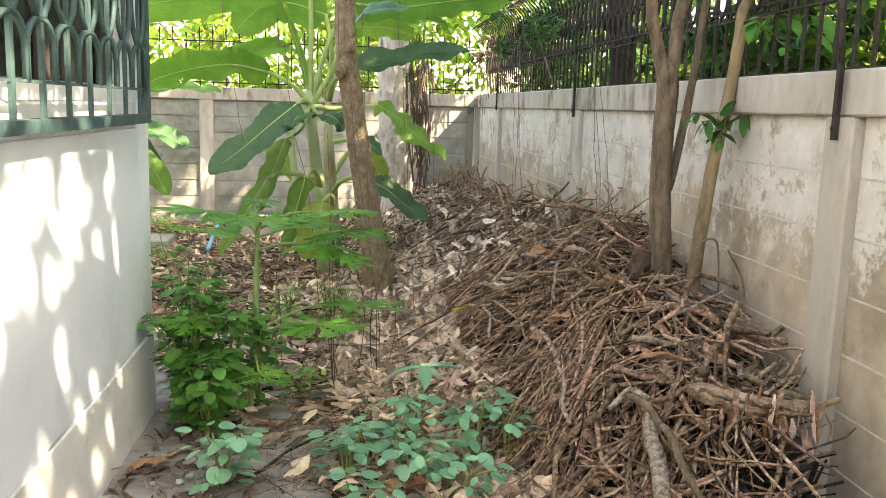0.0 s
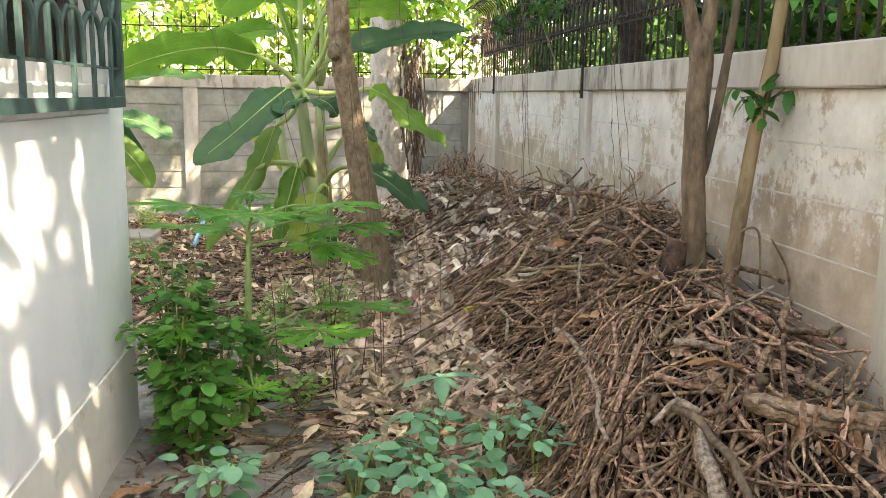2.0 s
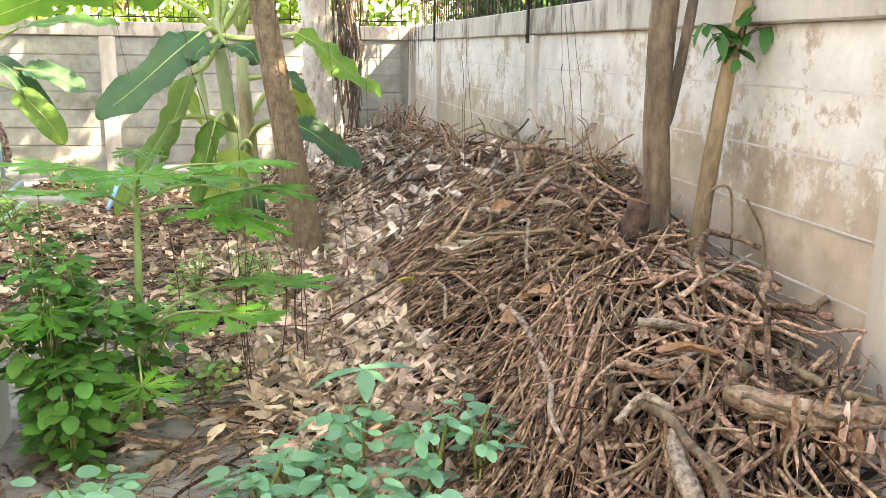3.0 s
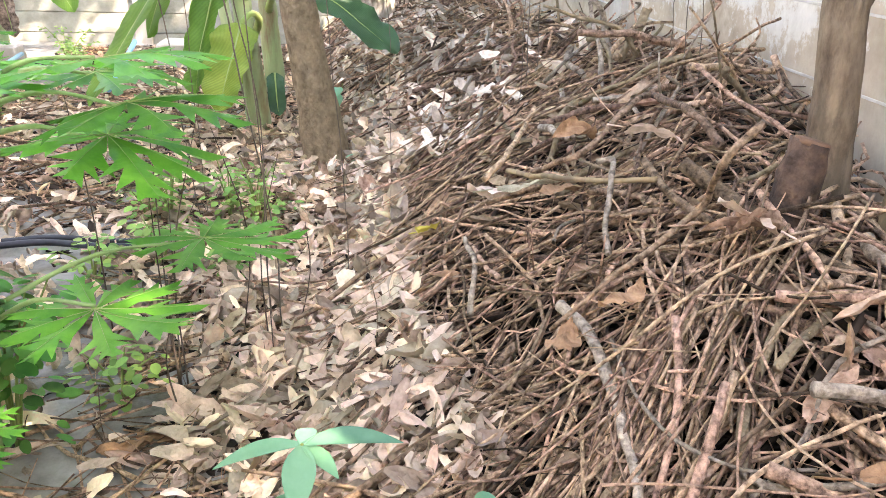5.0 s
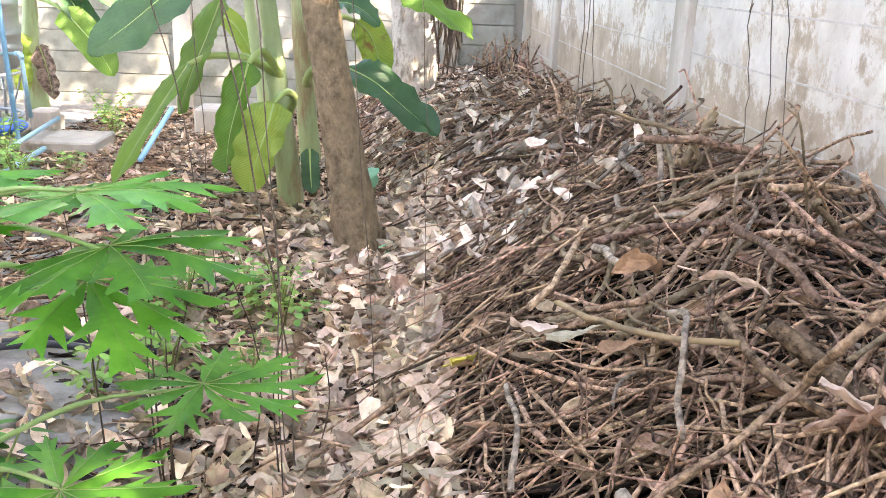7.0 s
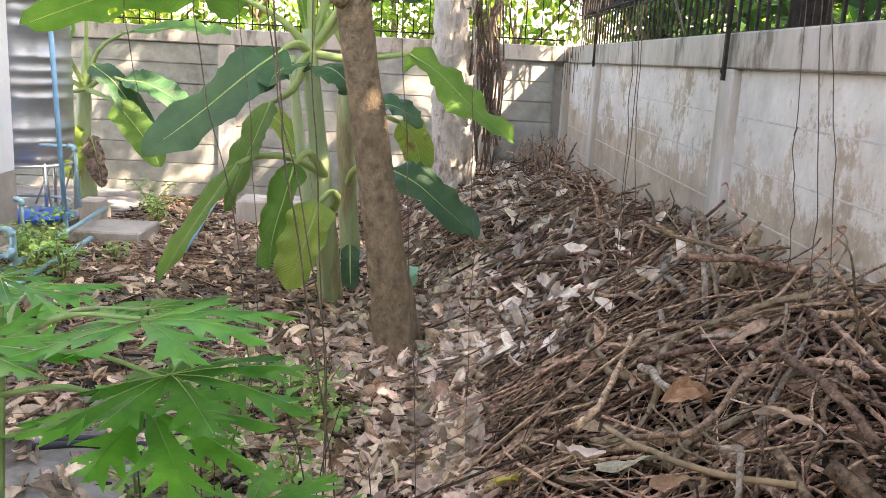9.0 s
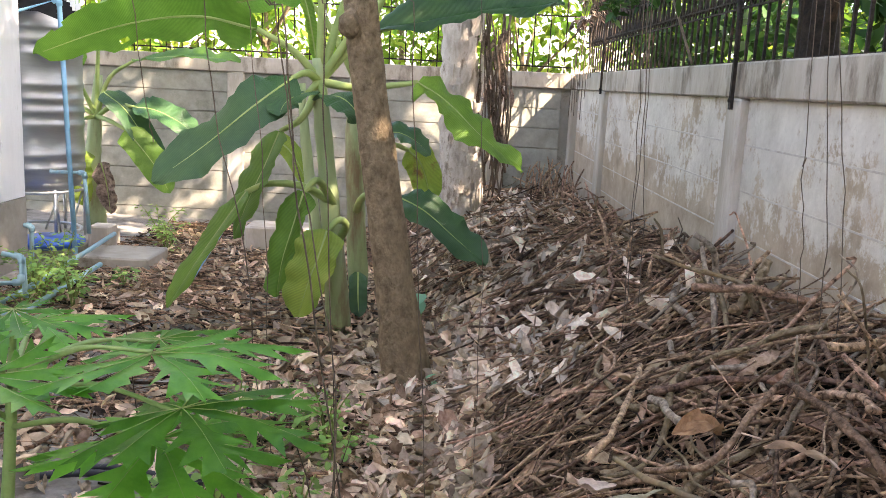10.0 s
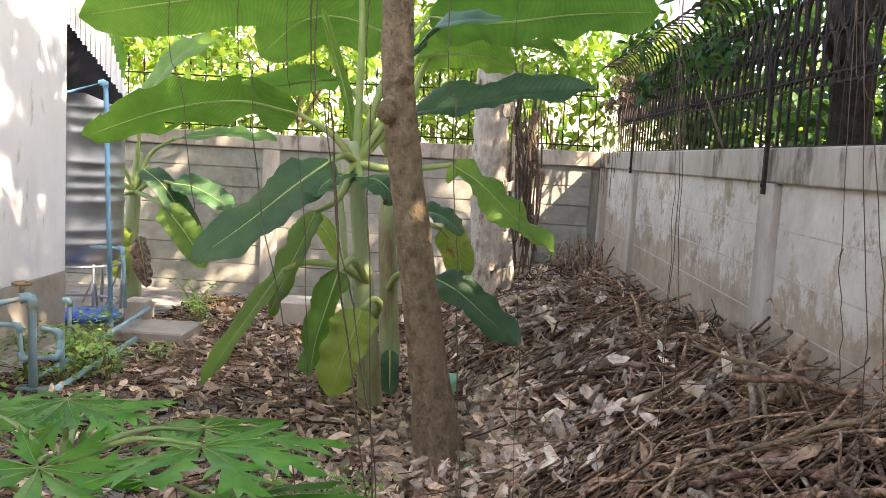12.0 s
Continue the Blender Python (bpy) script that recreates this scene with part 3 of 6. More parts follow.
part("base_wall", slab((WX - 0.15, HEND + 0.01, -0.4), (WX + 0.004, WEND + 0.004, 0.418), 0.004), M["rawcement"], wing, "bare cement base")
part("end_wall", slab((-6, WEND - 0.15, -0.4), (WX - 0.152, WEND, 3.0), 0), M["oldpaint"], wing)
part("ledge", slab((WX + 0.005, 5.2, 0.36), (WX + 0.03, 6.0, 0.41), 0.006), M["rawcement"], wing)

roof = thing("lean_to_roof", -2.5, 7.9, 1.7, "white corrugated lean-to roof with a black sheet as its shadowed inside", "roof")
lo, hi = Vector((-2.357, 7.200, 2.290)), Vector((-1.806, 7.200, 1.619))
ribs = 30
for i in range(ribs):
    f = i / ribs
    x, wd = lerp(lo.x, hi.x, f), (hi.x - lo.x) / ribs
    z0 = lerp(lo.z, hi.z, f) + rng.uniform(-0.012, 0.012)
    z1 = hi.z + (hi.x - x) * 2.95 + 0.02
    part("sheet_rib", slab((x, 7.195 + 0.012 * (i % 2), z0), (x + wd - 0.001, 7.203 + 0.012 * (i % 2), min(z1, 3.4)), 0), M["roof"], roof)
# a black sheet takes the place of the shadowed space under the roof
bm = bmesh.new()
vs = [bm.verts.new((p[0], 7.26, p[2])) for p in ((-2.518, 7.260, 2.665), (-1.834, 7.260, 1.613), (-1.920, 7.260, 1.604), (-2.145, 7.260, 1.684), (-2.514, 7.260, 1.685))]
f = bm.faces.new(vs)
r = bmesh.ops.extrude_face_region(bm, geom=[f])
bmesh.ops.translate(bm, verts=[v for v in r["geom"] if isinstance(v, bmesh.types.BMVert)], vec=(0, 0.02, 0))
bmesh.ops.recalc_face_normals(bm, faces=bm.faces[:])
part("roof_shade_sheet", bm, M["unlitinside"], roof, "black sheet for the shadowed space under the roof")
part("top_sheet", slab((-4.4, 7.3, 3.42), (-2.2, 9.0, 3.44), 0), M["roof"], roof)

TX, TY, TR = -2.42, 7.72, 0.36
tank = thing("water_tank", TX, TY, -0.1, "ribbed stainless steel water tank on a stand", "tank")
prof = [(0.02, 0.42), (TR * 0.55, 0.43), (TR * 0.9, 0.48), (TR, 0.55)]
z = 0.55
for block in (0.10, 0.10, 0.22, 0.10, 0.09, 0.10, 0.22, 0.10, 0.09):
    prof += [(TR, z + block - 0.05), (TR + 0.006, z + block - 0.042), (TR + 0.006, z + block - 0.012), (TR, z + block)]
    z += block
prof += [(TR, z + 0.12), (TR * 0.9, z + 0.16), (TR * 0.3, z + 0.2), (0.02, z + 0.2)]
s, sides = Soup(), 40
for r_, z_ in prof:
    for k in range(sides):
        a = 2 * math.pi * k / sides
        s.v.append((TX + r_ * math.cos(a), TY + r_ * math.sin(a), z_ - 0.05))
for i in range(len(prof) - 1):
    for k in range(sides):
        a, b = i * sides + k, i * sides + (k + 1) % sides
        s.f.append((a, b, b + sides, a + sides))
s.obj("body", M["steel"], tank)
stand = M["steel"]
for rz_, rr in ((0.40, TR * 0.98), (0.08, TR * 0.9)):
    s = Soup()
    pts = [(TX + rr * math.cos(a * math.pi / 12), TY + rr * math.sin(a * math.pi / 12), rz_) for a in range(25)]
    s.tube(pts, 0.012, 6).obj("ring", stand, tank)
for a in range(6):
    c, d = math.cos(a * math.pi / 3 + 0.3), math.sin(a * math.pi / 3 + 0.3)
    Soup().tube([(TX + TR * 0.97 * c, TY + TR * 0.97 * d, 0.42), (TX + TR * 0.97 * c, TY + TR * 0.97 * d, -0.02)], 0.013, 6).obj("leg", stand, tank)
    Soup().tube([(TX + TR * 0.97 * c, TY + TR * 0.97 * d, 0.42), (TX + TR * 0.6 * c - 0.1 * d, TY + TR * 0.6 * d + 0.1 * c, 0.0)], 0.008, 5).obj("brace", stand, tank)
tagged(part("tank_plinth", slab((-2.9, 7.2, -0.3), (-1.95, 8.2, 0.03), 0.012), M["rawcement"], None), "low cement plinth under the water tank", "plinth")
tagged(part("concrete_block", slab((-1.94, 7.5, -0.3), (-1.78, 7.68, 0.16), 0.012), M["post"], None), "pale broken concrete block", "block")
basin = thing("plastic_basin", -2.13, 7.32, 0.03, "bright blue plastic basin lid on the plinth", "basin")
s = Soup()
prof = ((0.02, 0.03), (0.20, 0.03), (0.235, 0.06), (0.235, 0.075), (0.22, 0.09), (0.02, 0.10))
for r_, z_ in prof:
    for k in range(28):
        a = 2 * math.pi * k / 28
        s.v.append((-2.13 + r_ * math.cos(a), 7.32 + r_ * math.sin(a), z_ + 0.005))
for i in range(len(prof) - 1):
    for k in range(28):
        a, b = i * 28 + k, i * 28 + (k + 1) % 28
        s.f.append((a, b, b + 28, a + 28))
s.obj("disc", M["basin"], basin)


def pvc(name, pts, r, mat, label, joints=True):
    t = thing(name, *pts[0], label, "pipe", "water pipes along the house wing")
    Soup().tube(pts, r, 10).obj("tube", mat, t)
    if joints:
        for i in range(1, len(pts) - 1):
            p, a, b = Vector(pts[i]), Vector(pts[i - 1]), Vector(pts[i + 1])
            da, db = (a - p).normalized() * r * 2.6, (b - p).normalized() * r * 2.6
            Soup().tube([p + da, p + da * 0.35, p + db * 0.35, p + db], r * 1.28, 10).obj("elbow", mat, t)
    return t


PX = WX + 0.14
pvc("downpipe", [(-2.35, 7.14, 1.63), (-1.944, 7.140, 1.764), (-1.880, 7.140, 0.023)], 0.017, M["brightpipe"], "light blue plastic pipe rising to the roof edge")
pvc("tank_outlet_pipe", [(-2.087, 7.250, 0.585), (-1.827, 7.200, 0.593), (-1.803, 7.200, 0.161)], 0.015, M["pipe"], "light blue plastic outlet pipe of the tank")
pvc("ground_pipe", [(-1.732, 5.550, 0.007), (-1.492, 5.500, 0.036), (-1.533, 6.700, 0.055)], 0.017, M["pipe"], "dusty blue plastic pipe along the ground")
pvc("ground_pipe", [(-1.758, 5.600, -0.008), (-1.665, 6.000, 0.059), (-1.773, 7.600, 0.093)], 0.016, M["pipe"], "dusty blue plastic pipe along the wall foot")
pvc("riser_pipe", [(-1.861, 5.400, 0.473), (-1.622, 5.500, 0.530), (-1.614, 5.500, 0.044)], 0.023, M["pipe"], "thick dusty blue water pipe with a brass valve")
pvc("branch_pipe", [(-1.976, 5.600, 0.347), (-1.743, 5.600, 0.349), (-1.727, 5.600, 0.163), (-1.549, 5.650, 0.175), (-1.565, 5.700, 0.303), (-1.669, 5.700, 0.315)], 0.015, M["pipe"], "bent dusty blue branch pipe")
pvc("branch_pipe", [(-1.582, 5.750, 0.291), (-1.550, 5.700, 0.074)], 0.015, M["pipe"], "short upright blue branch pipe", False)
pvc("riser_pipe", [(-2.025, 6.700, 0.293), (-1.975, 6.700, 0.288), (-1.984, 6.700, -0.012)], 0.015, M["pipe"], "short dusty blue riser pipe")
vx = Vector((-1.676, 5.500, 0.566))
valve = thing("gate_valve", *vx, "old brass valve wheel on the pipe", "valve")
Soup().ring(Matrix.Translation(vx + Vector((0, 0, 0.03))) @ pose(0, 0, 0, 0, 90, 0), 0.045, 0.045, 0.009, 14, 6).obj("wheel", M["brass"], valve)
Soup().tube([vx - Vector((0, 0, 0.05)), vx + Vector((0, 0, 0.035))], 0.014, 8).obj("spindle", M["brass"], valve)
Soup().tube([vx + Vector((-0.045, 0, 0.03)), vx + Vector((0.045, 0, 0.03))], 0.006, 5).obj("spoke", M["brass"], valve)
p = Vector((-1.628, 7.272, -0.030))
tagged(part("inspection_cover", slab((p.x - 0.26, p.y - 0.2, -0.3), (p.x + 0.28, p.y + 0.28, 0.02), 0.012), M["rawcement"], None), "low mossy concrete inspection cover in the ground", "cover")
p = Vector((-0.687, 8.244, -0.050))
tagged(part("concrete_bench", slab((p.x - 0.25, p.y, -0.3), (p.x + 0.32, p.y + 0.35, 0.09), 0.015), M["post"], None), "pale low concrete block behind the banana plants", "block")
pvc("loose_pipe", [(-0.903, 6.604, 0.020), (-0.894, 7.400, 0.224)], 0.018, M["brightpipe"], "loose light blue plastic pipe lying aslant", False)
h_pts = [(-0.565, 3.706, 0.030), (-0.398, 3.745, 0.030), (-0.195, 3.691, 0.035), (-0.032, 3.697, 0.030)]
hose = thing("garden_hose", *h_pts[0], "black garden hose lying on the soil", "hose")
Soup().tube(spline(h_pts, 12), 0.013, 8).obj("tube", M["black"], hose)
Soup().tube([q + Vector((0.02, 0.05, 0)) for q in spline(h_pts, 12)], 0.011, 8).obj("tube", M["black"], hose)


# ---- trees ----
def trunk(name, pts, radii, mat, parent, n=18, sides=12, rough=0.06, label=""):
    line = spline(pts, n)
    s = Soup()
    rr = [float(np.interp(i / n, np.linspace(0, 1, len(radii)), radii)) for i in range(n + 1)]
    s.tube(line, rr, sides)
    for i, v in enumerate(s.v):
        c = line[min(i // sides, n)]
        v += (v - c) * rough * 2.0 * nz(v.x, v.y, v.z, 9.0) + (v - c) * rough * nz(v.x, v.y, v.z, 30.0)
    return s.obj(name, mat, parent, label)


def crown(name, centre, size, count, leaf, mat, parent, seed, droop=0.4):
    r = random.Random(seed)
    s = Soup()
    clumps = [(Vector((r.gauss(0, 0.45), r.gauss(0, 0.45), r.gauss(0, 0.4))), r.uniform(0.12, 0.3)) for _ in range(max(6, count // 60))]
    for _ in range(count):
        c, rad = r.choice(clumps)
        d = Vector((r.gauss(0, 1), r.gauss(0, 1), r.gauss(0, 1))).normalized() * rad * r.random() ** 0.4
        q = c + d
        p = Vector(centre) + Vector((q.x * size[0], q.y * size[1], q.z * size[2]))
        m = Matrix.Translation(p) @ pose(0, 0, 0, r.uniform(-50, 50), r.uniform(-20, 70) * droop * 2, r.uniform(0, 360))
        s.leaf(m, leaf * r.uniform(0.6, 1.3), leaf * r.uniform(0.35, 0.6), 0.15, 0.25, 2)
    return s.obj(name, mat, parent)


tree = thing("tree", 0.56, 4.86, 0, "slightly leaning brown tree trunk with knots", "tree")
trunk("trunk", [(0.585, 4.88, -0.12), (0.565, 4.87, 0.05), (0.497, 4.850, 0.470), (0.418, 4.830, 0.950), (0.339, 4.800, 1.437), (0.302, 4.800, 1.793), (0.293, 4.800, 2.027), (0.27, 4.8, 3.0), (0.2, 4.8, 4.2)],
      [0.15, 0.115, 0.088, 0.077, 0.072, 0.070, 0.067, 0.06, 0.035], M["bark"], tree, 60, 16, 0.05)
for q, rr in (((0.287, 4.720, 1.562), 0.045), ((0.353, 4.740, 1.719), 0.035)):
    q = Vector(q)
    s = Soup()
    s.tube([q + Vector((0, 0.04, -0.05)), q + Vector((-0.01, 0.0, -0.02)), q + Vector((-0.012, -0.012, 0.01)), q + Vector((0, 0.03, 0.05))], [0.02, rr, rr * 0.9, 0.02], 9)
    s.obj("knot", M["bark"], tree)
# crowns out of view, placed to keep sun off the back wall and tank
crown("crown", (1.1, 7.3, 4.8), (2.1, 1.9, 1.1), 3000, 0.2, M["fardark"], tree, 11)
crown("crown", (1.2, 4.8, 4.5), (1.7, 1.4, 0.7), 1500, 0.17, M["fardark"], tree, 12)
for dx, dy, dz in ((1.4, 2.2, 0.6), (0.6, 2.6, 0.7), (1.3, -0.2, 0.4), (0.9, 0.5, 0.4)):
    Soup().tube(spline([(0.21, 4.8, 4.0), (0.21 + dx * 0.5, 4.8 + dy * 0.5, 4.5), (0.21 + dx, 4.8 + dy, 4.15 + dz)], 6), [0.045, 0.04, 0.035, 0.03, 0.025, 0.02, 0.012], 7).obj("limb", M["bark"], tree)

dead = thing("dead_tree", 0.87, 8.0, 0.1, "thick dead trunk with pale flaking bark", "tree")
q = Vector((0.851, 8.000, 0.252))
trunk("trunk", [q + Vector((0.0, 0, -0.4)), q, (0.802, 8.000, 0.843), (0.775, 8.000, 1.514), (0.774, 8.000, 2.042), (0.777, 8.000, 2.347)], [0.19, 0.165, 0.145, 0.14, 0.135, 0.12], M["deadbark"], dead, 50, 18, 0.10)
r = random.Random(77)
axis = [Vector((0.851, 8.000, 0.252)), Vector((0.777, 8.000, 2.347))]
for i in range(34):
    f, a0, span = r.uniform(0.02, 0.95), r.uniform(3.3, 6.2), r.uniform(0.3, 0.8)
    hgt, rad = r.uniform(0.08, 0.28), lerp(0.168, 0.14, f) + r.uniform(0.0, 0.014)
    c0 = axis[0].lerp(axis[1], f)
    s = Soup()
    for j in range(5):
        for k in range(5):
            a = a0 + span * k / 4 + r.uniform(-0.06, 0.06)
            s.v.append(c0 + Vector((math.cos(a) * rad, math.sin(a) * rad, hgt * j / 4 + r.uniform(-0.015, 0.015))) + Vector((0, -0.004 * j, 0)))
    for j in range(4):
        for k in range(4):
            q = j * 5 + k
            s.f.append((q, q + 1, q + 6, q + 5))
    ob = s.obj("bark_plate", M["deadbark"], dead, smoothed=False)
    ob.modifiers.new("thick", "SOLIDIFY").thickness = 0.008
vt = thing("dead_vine", 1.05, 8.1, 0.2, "dry tangled vine hanging beside the dead trunk", "vine")
for i in range(16):
    rng.random()
    a = Vector((1.061, 8.200, 0.468)) + Vector((rng.uniform(-0.05, 0.16), rng.uniform(-0.08, 0.1), rng.uniform(-0.1, 0.3)))
    b = Vector((1.010, 8.200, 1.983)) + Vector((rng.uniform(-0.08, 0.2), rng.uniform(-0.1, 0.1), rng.uniform(-0.3, 0.2)))
    mid = a.lerp(b, 0.5) + Vector((rng.gauss(0, 0.05), rng.gauss(0, 0.04), 0))
    Soup().tube(spline([a, mid, b], 8), rng.uniform(0.004, 0.011), 5).obj("strand", M["vine"], vt)
s = Soup()
for i in range(90):
    f = rng.random() ** 0.7
    p = Vector((1.037, 8.200, 0.841)).lerp(Vector((1.044, 8.200, 1.805)), f) + Vector((rng.gauss(0, 0.08), rng.gauss(0, 0.06), 0))
    s.leaf(Matrix.Translation(p) @ pose(0, 0, 0, rng.uniform(-60, 60), rng.uniform(50, 95), rng.uniform(0, 360)), rng.uniform(0.06, 0.16), rng.uniform(0.03, 0.06), 0.5, 0.2)
s.obj("dry_leaves", M["litterdark"], vt)

tr1 = thing("tree", 1.72, 2.48, 0.5, "slim brown forked tree growing against the wall", "tree")
trunk("trunk", [(1.738, 2.480, 0.476), (1.718, 2.480, 0.762), (1.700, 2.480, 1.091), (1.703, 2.480, 1.339), (1.703, 2.480, 1.485), (1.676, 2.480, 1.569)], [0.053, 0.05, 0.046, 0.046, 0.05, 0.032], M["bark2"], tr1, 36, 12, 0.07)
trunk("limb", [(1.697, 2.480, 1.461), (1.640, 2.480, 1.651), (1.609, 2.480, 1.816), (1.64, 2.58, 2.4), (1.45, 2.8, 3.4)], [0.034, 0.028, 0.024, 0.022, 0.015], M["bark2"], tr1, 16, 9)
trunk("limb", [(1.710, 2.480, 1.461), (1.731, 2.480, 1.655), (1.754, 2.480, 1.821), (1.93, 2.4, 2.3), (2.05, 2.2, 3.2)], [0.034, 0.03, 0.027, 0.022, 0.015], M["bark2"], tr1, 16, 9)
trunk("limb", [(1.727, 2.490, 0.978), (1.753, 2.490, 1.054), (1.800, 2.500, 1.317), (1.836, 2.500, 1.587), (1.863, 2.500, 1.828), (2.02, 2.52, 2.4)], [0.022, 0.021, 0.019, 0.018, 0.016, 0.012], M["bark2"], tr1, 16, 8)
for x, z in ((1.780, 1.207), (1.824, 1.306), (1.805, 1.375), (1.837, 1.490)):
    q = Vector((x, 2.490, z))
    Soup().tube([q, q + Vector((rng.choice((-1, 1)) * 0.02, -0.01, 0.004))], [0.005, 0.001], 4).obj("thorn", M["bark2"], tr1)
# crown above the view, added to the canopy that dapples the sun
crown("crown", (2.3, 1.6, 3.6), (1.8, 2.2, 1.0), 420, 0.15, M["fardark"], tr1, 5)

tr2 = thing("tree", 1.85, 2.38, 0.5, "slender golden-barked sapling leaning at the wall with few leaves", "tree")
trunk("trunk", [(1.836, 2.380, 0.499), (1.845, 2.380, 0.653), (1.872, 2.380, 0.930), (1.904, 2.380, 1.201), (1.945, 2.380, 1.443), (1.967, 2.380, 1.656), (1.993, 2.380, 1.820), (2.19, 2.34, 2.1)], [0.031, 0.03, 0.029, 0.027, 0.026, 0.025, 0.024, 0.018], M["bark3"], tr2, 30, 10, 0.04)


def twig_leaves(parent, base, tips, mat, size, seed):
    r = random.Random(seed)
    s, t = Soup(), Soup()
    for tip in tips:
        base, tip = Vector(base), Vector(tip)
        line = spline([base, base.lerp(tip, 0.5) + Vector((0, 0, 0.02)), tip], 6)
        t.tube(line, [0.004, 0.004, 0.003, 0.003, 0.002, 0.002, 0.0015], 5)
        for k in range(5):
            p = line[2 + k % 5]
            s.leaf(Matrix.Translation(p) @ pose(0, 0, 0, r.uniform(-40, 40), r.uniform(0, 60), r.uniform(0, 360)), size * r.uniform(0.7, 1.2), size * 0.5, 0.2, 0.3, 4)
    t.obj("twig", M["bark2"], parent)
    return s.obj("leaves", mat, parent, "dark green oval leaves")


twig_leaves(tr2, (1.909, 2.370, 1.274), ((1.749, 2.280, 1.342), (1.788, 2.280, 1.308), (2.020, 2.280, 1.338), (2.082, 2.280, 1.398), (1.929, 2.280, 1.394), (1.881, 2.280, 1.229)), M["bush"], 0.075, 3)
twig_leaves(tr2, (1.971, 2.370, 1.725), ((2.103, 2.200, 1.726), (2.205, 2.200, 1.674), (2.090, 2.200, 1.614), (2.247, 2.200, 1.743), (1.987, 2.200, 1.689)), M["bush"], 0.09, 4)
# another crown above the view, added for the dappled sun
crown("crown", (2.4, 2.2, 3.4), (1.6, 2.2, 0.9), 220, 0.15, M["fardark"], tr2, 6)
Soup().tube([(2.19, 2.34, 2.08), (2.3, 2.3, 2.6), (2.4, 2.2, 3.3)], [0.018, 0.014, 0.008], 8).obj("leader", M["bark3"], tr2)

stump = thing("stump", 1.5, 2.29, 0.45, "sawn brown stump standing in the brush heap", "stump")
trunk("trunk", [(1.535, 2.290, 0.42), (1.54, 2.290, 0.56), (1.556, 2.290, 0.675), (1.578, 2.290, 0.765)], [0.058, 0.048, 0.042, 0.039], M["stumpbark"], stump, 18, 14, 0.2)
q0, q1 = Vector((1.556, 2.290, 0.675)), Vector((1.578, 2.290, 0.765))
dq = (q1 - q0).normalized()
Soup().tube([q1 - dq * 0.006, q1 + dq * 0.004], 0.034, 14).obj("cut_face", M["cut"], stump, "reddish sawn face")
Soup().tube(spline([(1.534, 2.290, 0.581), (1.470, 2.400, 0.623), (1.393, 2.461, 0.677)], 8), [0.024, 0.021, 0.02, 0.021, 0.019, 0.018, 0.019, 0.017, 0.016], 10).obj("branch", M["stickobj"], stump)


# ---- banana plants ----
def banana_leaf(parent, pts, width, mat, facing=(0, -0.4, 1), fold=0.25, wave=0.05, seed=1, petiole=None, rip=0.0):
    """A blade along pts, petiole's line first; facing: the way its upper side looks."""
    r = random.Random(seed)
    n, wn = 26, 5
    line = spline(pts, n)
    s = Soup()
    up0 = Vector(facing).normalized()
    ph = r.uniform(0, 6)
    for i, p in enumerate(line):
        f = i / n
        d = (line[min(i + 1, n)] - line[max(i - 1, 0)]).normalized()
        side = d.cross(up0).normalized()
        up = side.cross(d).normalized()
        wd = width * 0.5 * min(1, (f / 0.10 + 0.12)) ** 0.6 * (max(0.0, 1 - max(0, (f - 0.55) / 0.45) ** 2.4)) ** 0.6 + 0.004
        for k in range(-wn, wn + 1):
            q = k / wn
            wob = wave * 1.6 * abs(q) ** 1.5 * nz(f * 6, ph + (3 if q > 0 else 0), 1.0) + wave * 0.6 * abs(q) * nz(f * 19, ph * 2 + (5 if q > 0 else 0), 4.0)
            s.v.append(p + side * q * wd * (1 - 0.15 * fold * abs(q)) + up * (fold * abs(q) * wd - 0.35 * fold * wd * q * q * 2 + wob))
    c = 2 * wn + 1
    for i in range(n):
        for k in range(2 * wn):
            if rip and r.random() < rip and k in (0, 1, 2 * wn - 2, 2 * wn - 1) and i % 5 == 2:
                continue
            a = i * c + k
            s.f.append((a, a + 1, a + 1 + c, a + c))
    blade = s.obj("leaf_blade", mat, parent)
    lay = blade.data.uv_layers.new(name="blade")
    for lp in blade.data.loops:
        lay.data[lp.index].uv = ((lp.vertex_index % c) / (c - 1), lp.vertex_index // c / n * (line[0] - line[-1]).length * 3)
    t = Soup()
    stem = list(line[:-1])
    if petiole:
        pre = spline([*petiole, pts[0]], 8)
        t.tube(pre, [lerp(0.024, 0.013, i / 8) for i in range(9)], 7)
    t.tube([p - Vector((0, 0, 0.003)) for p in stem], [lerp(0.009, 0.0015, i / len(stem)) for i in range(len(stem))], 5)
    t.obj("midrib", M["midrib"], parent)
    return blade


ban = thing("banana_plant", 0.2, 5.7, 0, "green banana clump with broad arching leaves", "banana plant")
q = Vector((0.162, 5.689, -0.020))
trunk("stem", [q, (0.137, 5.620, 0.387), (0.086, 5.620, 0.842), (0.046, 5.620, 1.199), (0.024, 5.620, 1.434)], [0.070, 0.058, 0.048, 0.042, 0.032], M["bananastem"], ban, 24, 12, 0.06)
trunk("stem", [(0.224, 6.100, 0.155), (0.194, 6.100, 0.627), (0.165, 6.100, 1.024), (0.166, 6.100, 1.352)], [0.062, 0.055, 0.045, 0.028], M["bananastem"], ban, 20, 12, 0.06)
trunk("stem", [(-0.032, 6.400, 0.067), (-0.110, 6.400, 0.636), (-0.163, 6.400, 1.056), (-0.181, 6.400, 1.298)], [0.042, 0.036, 0.03, 0.02], M["bananastem"], ban, 16, 10, 0.06)
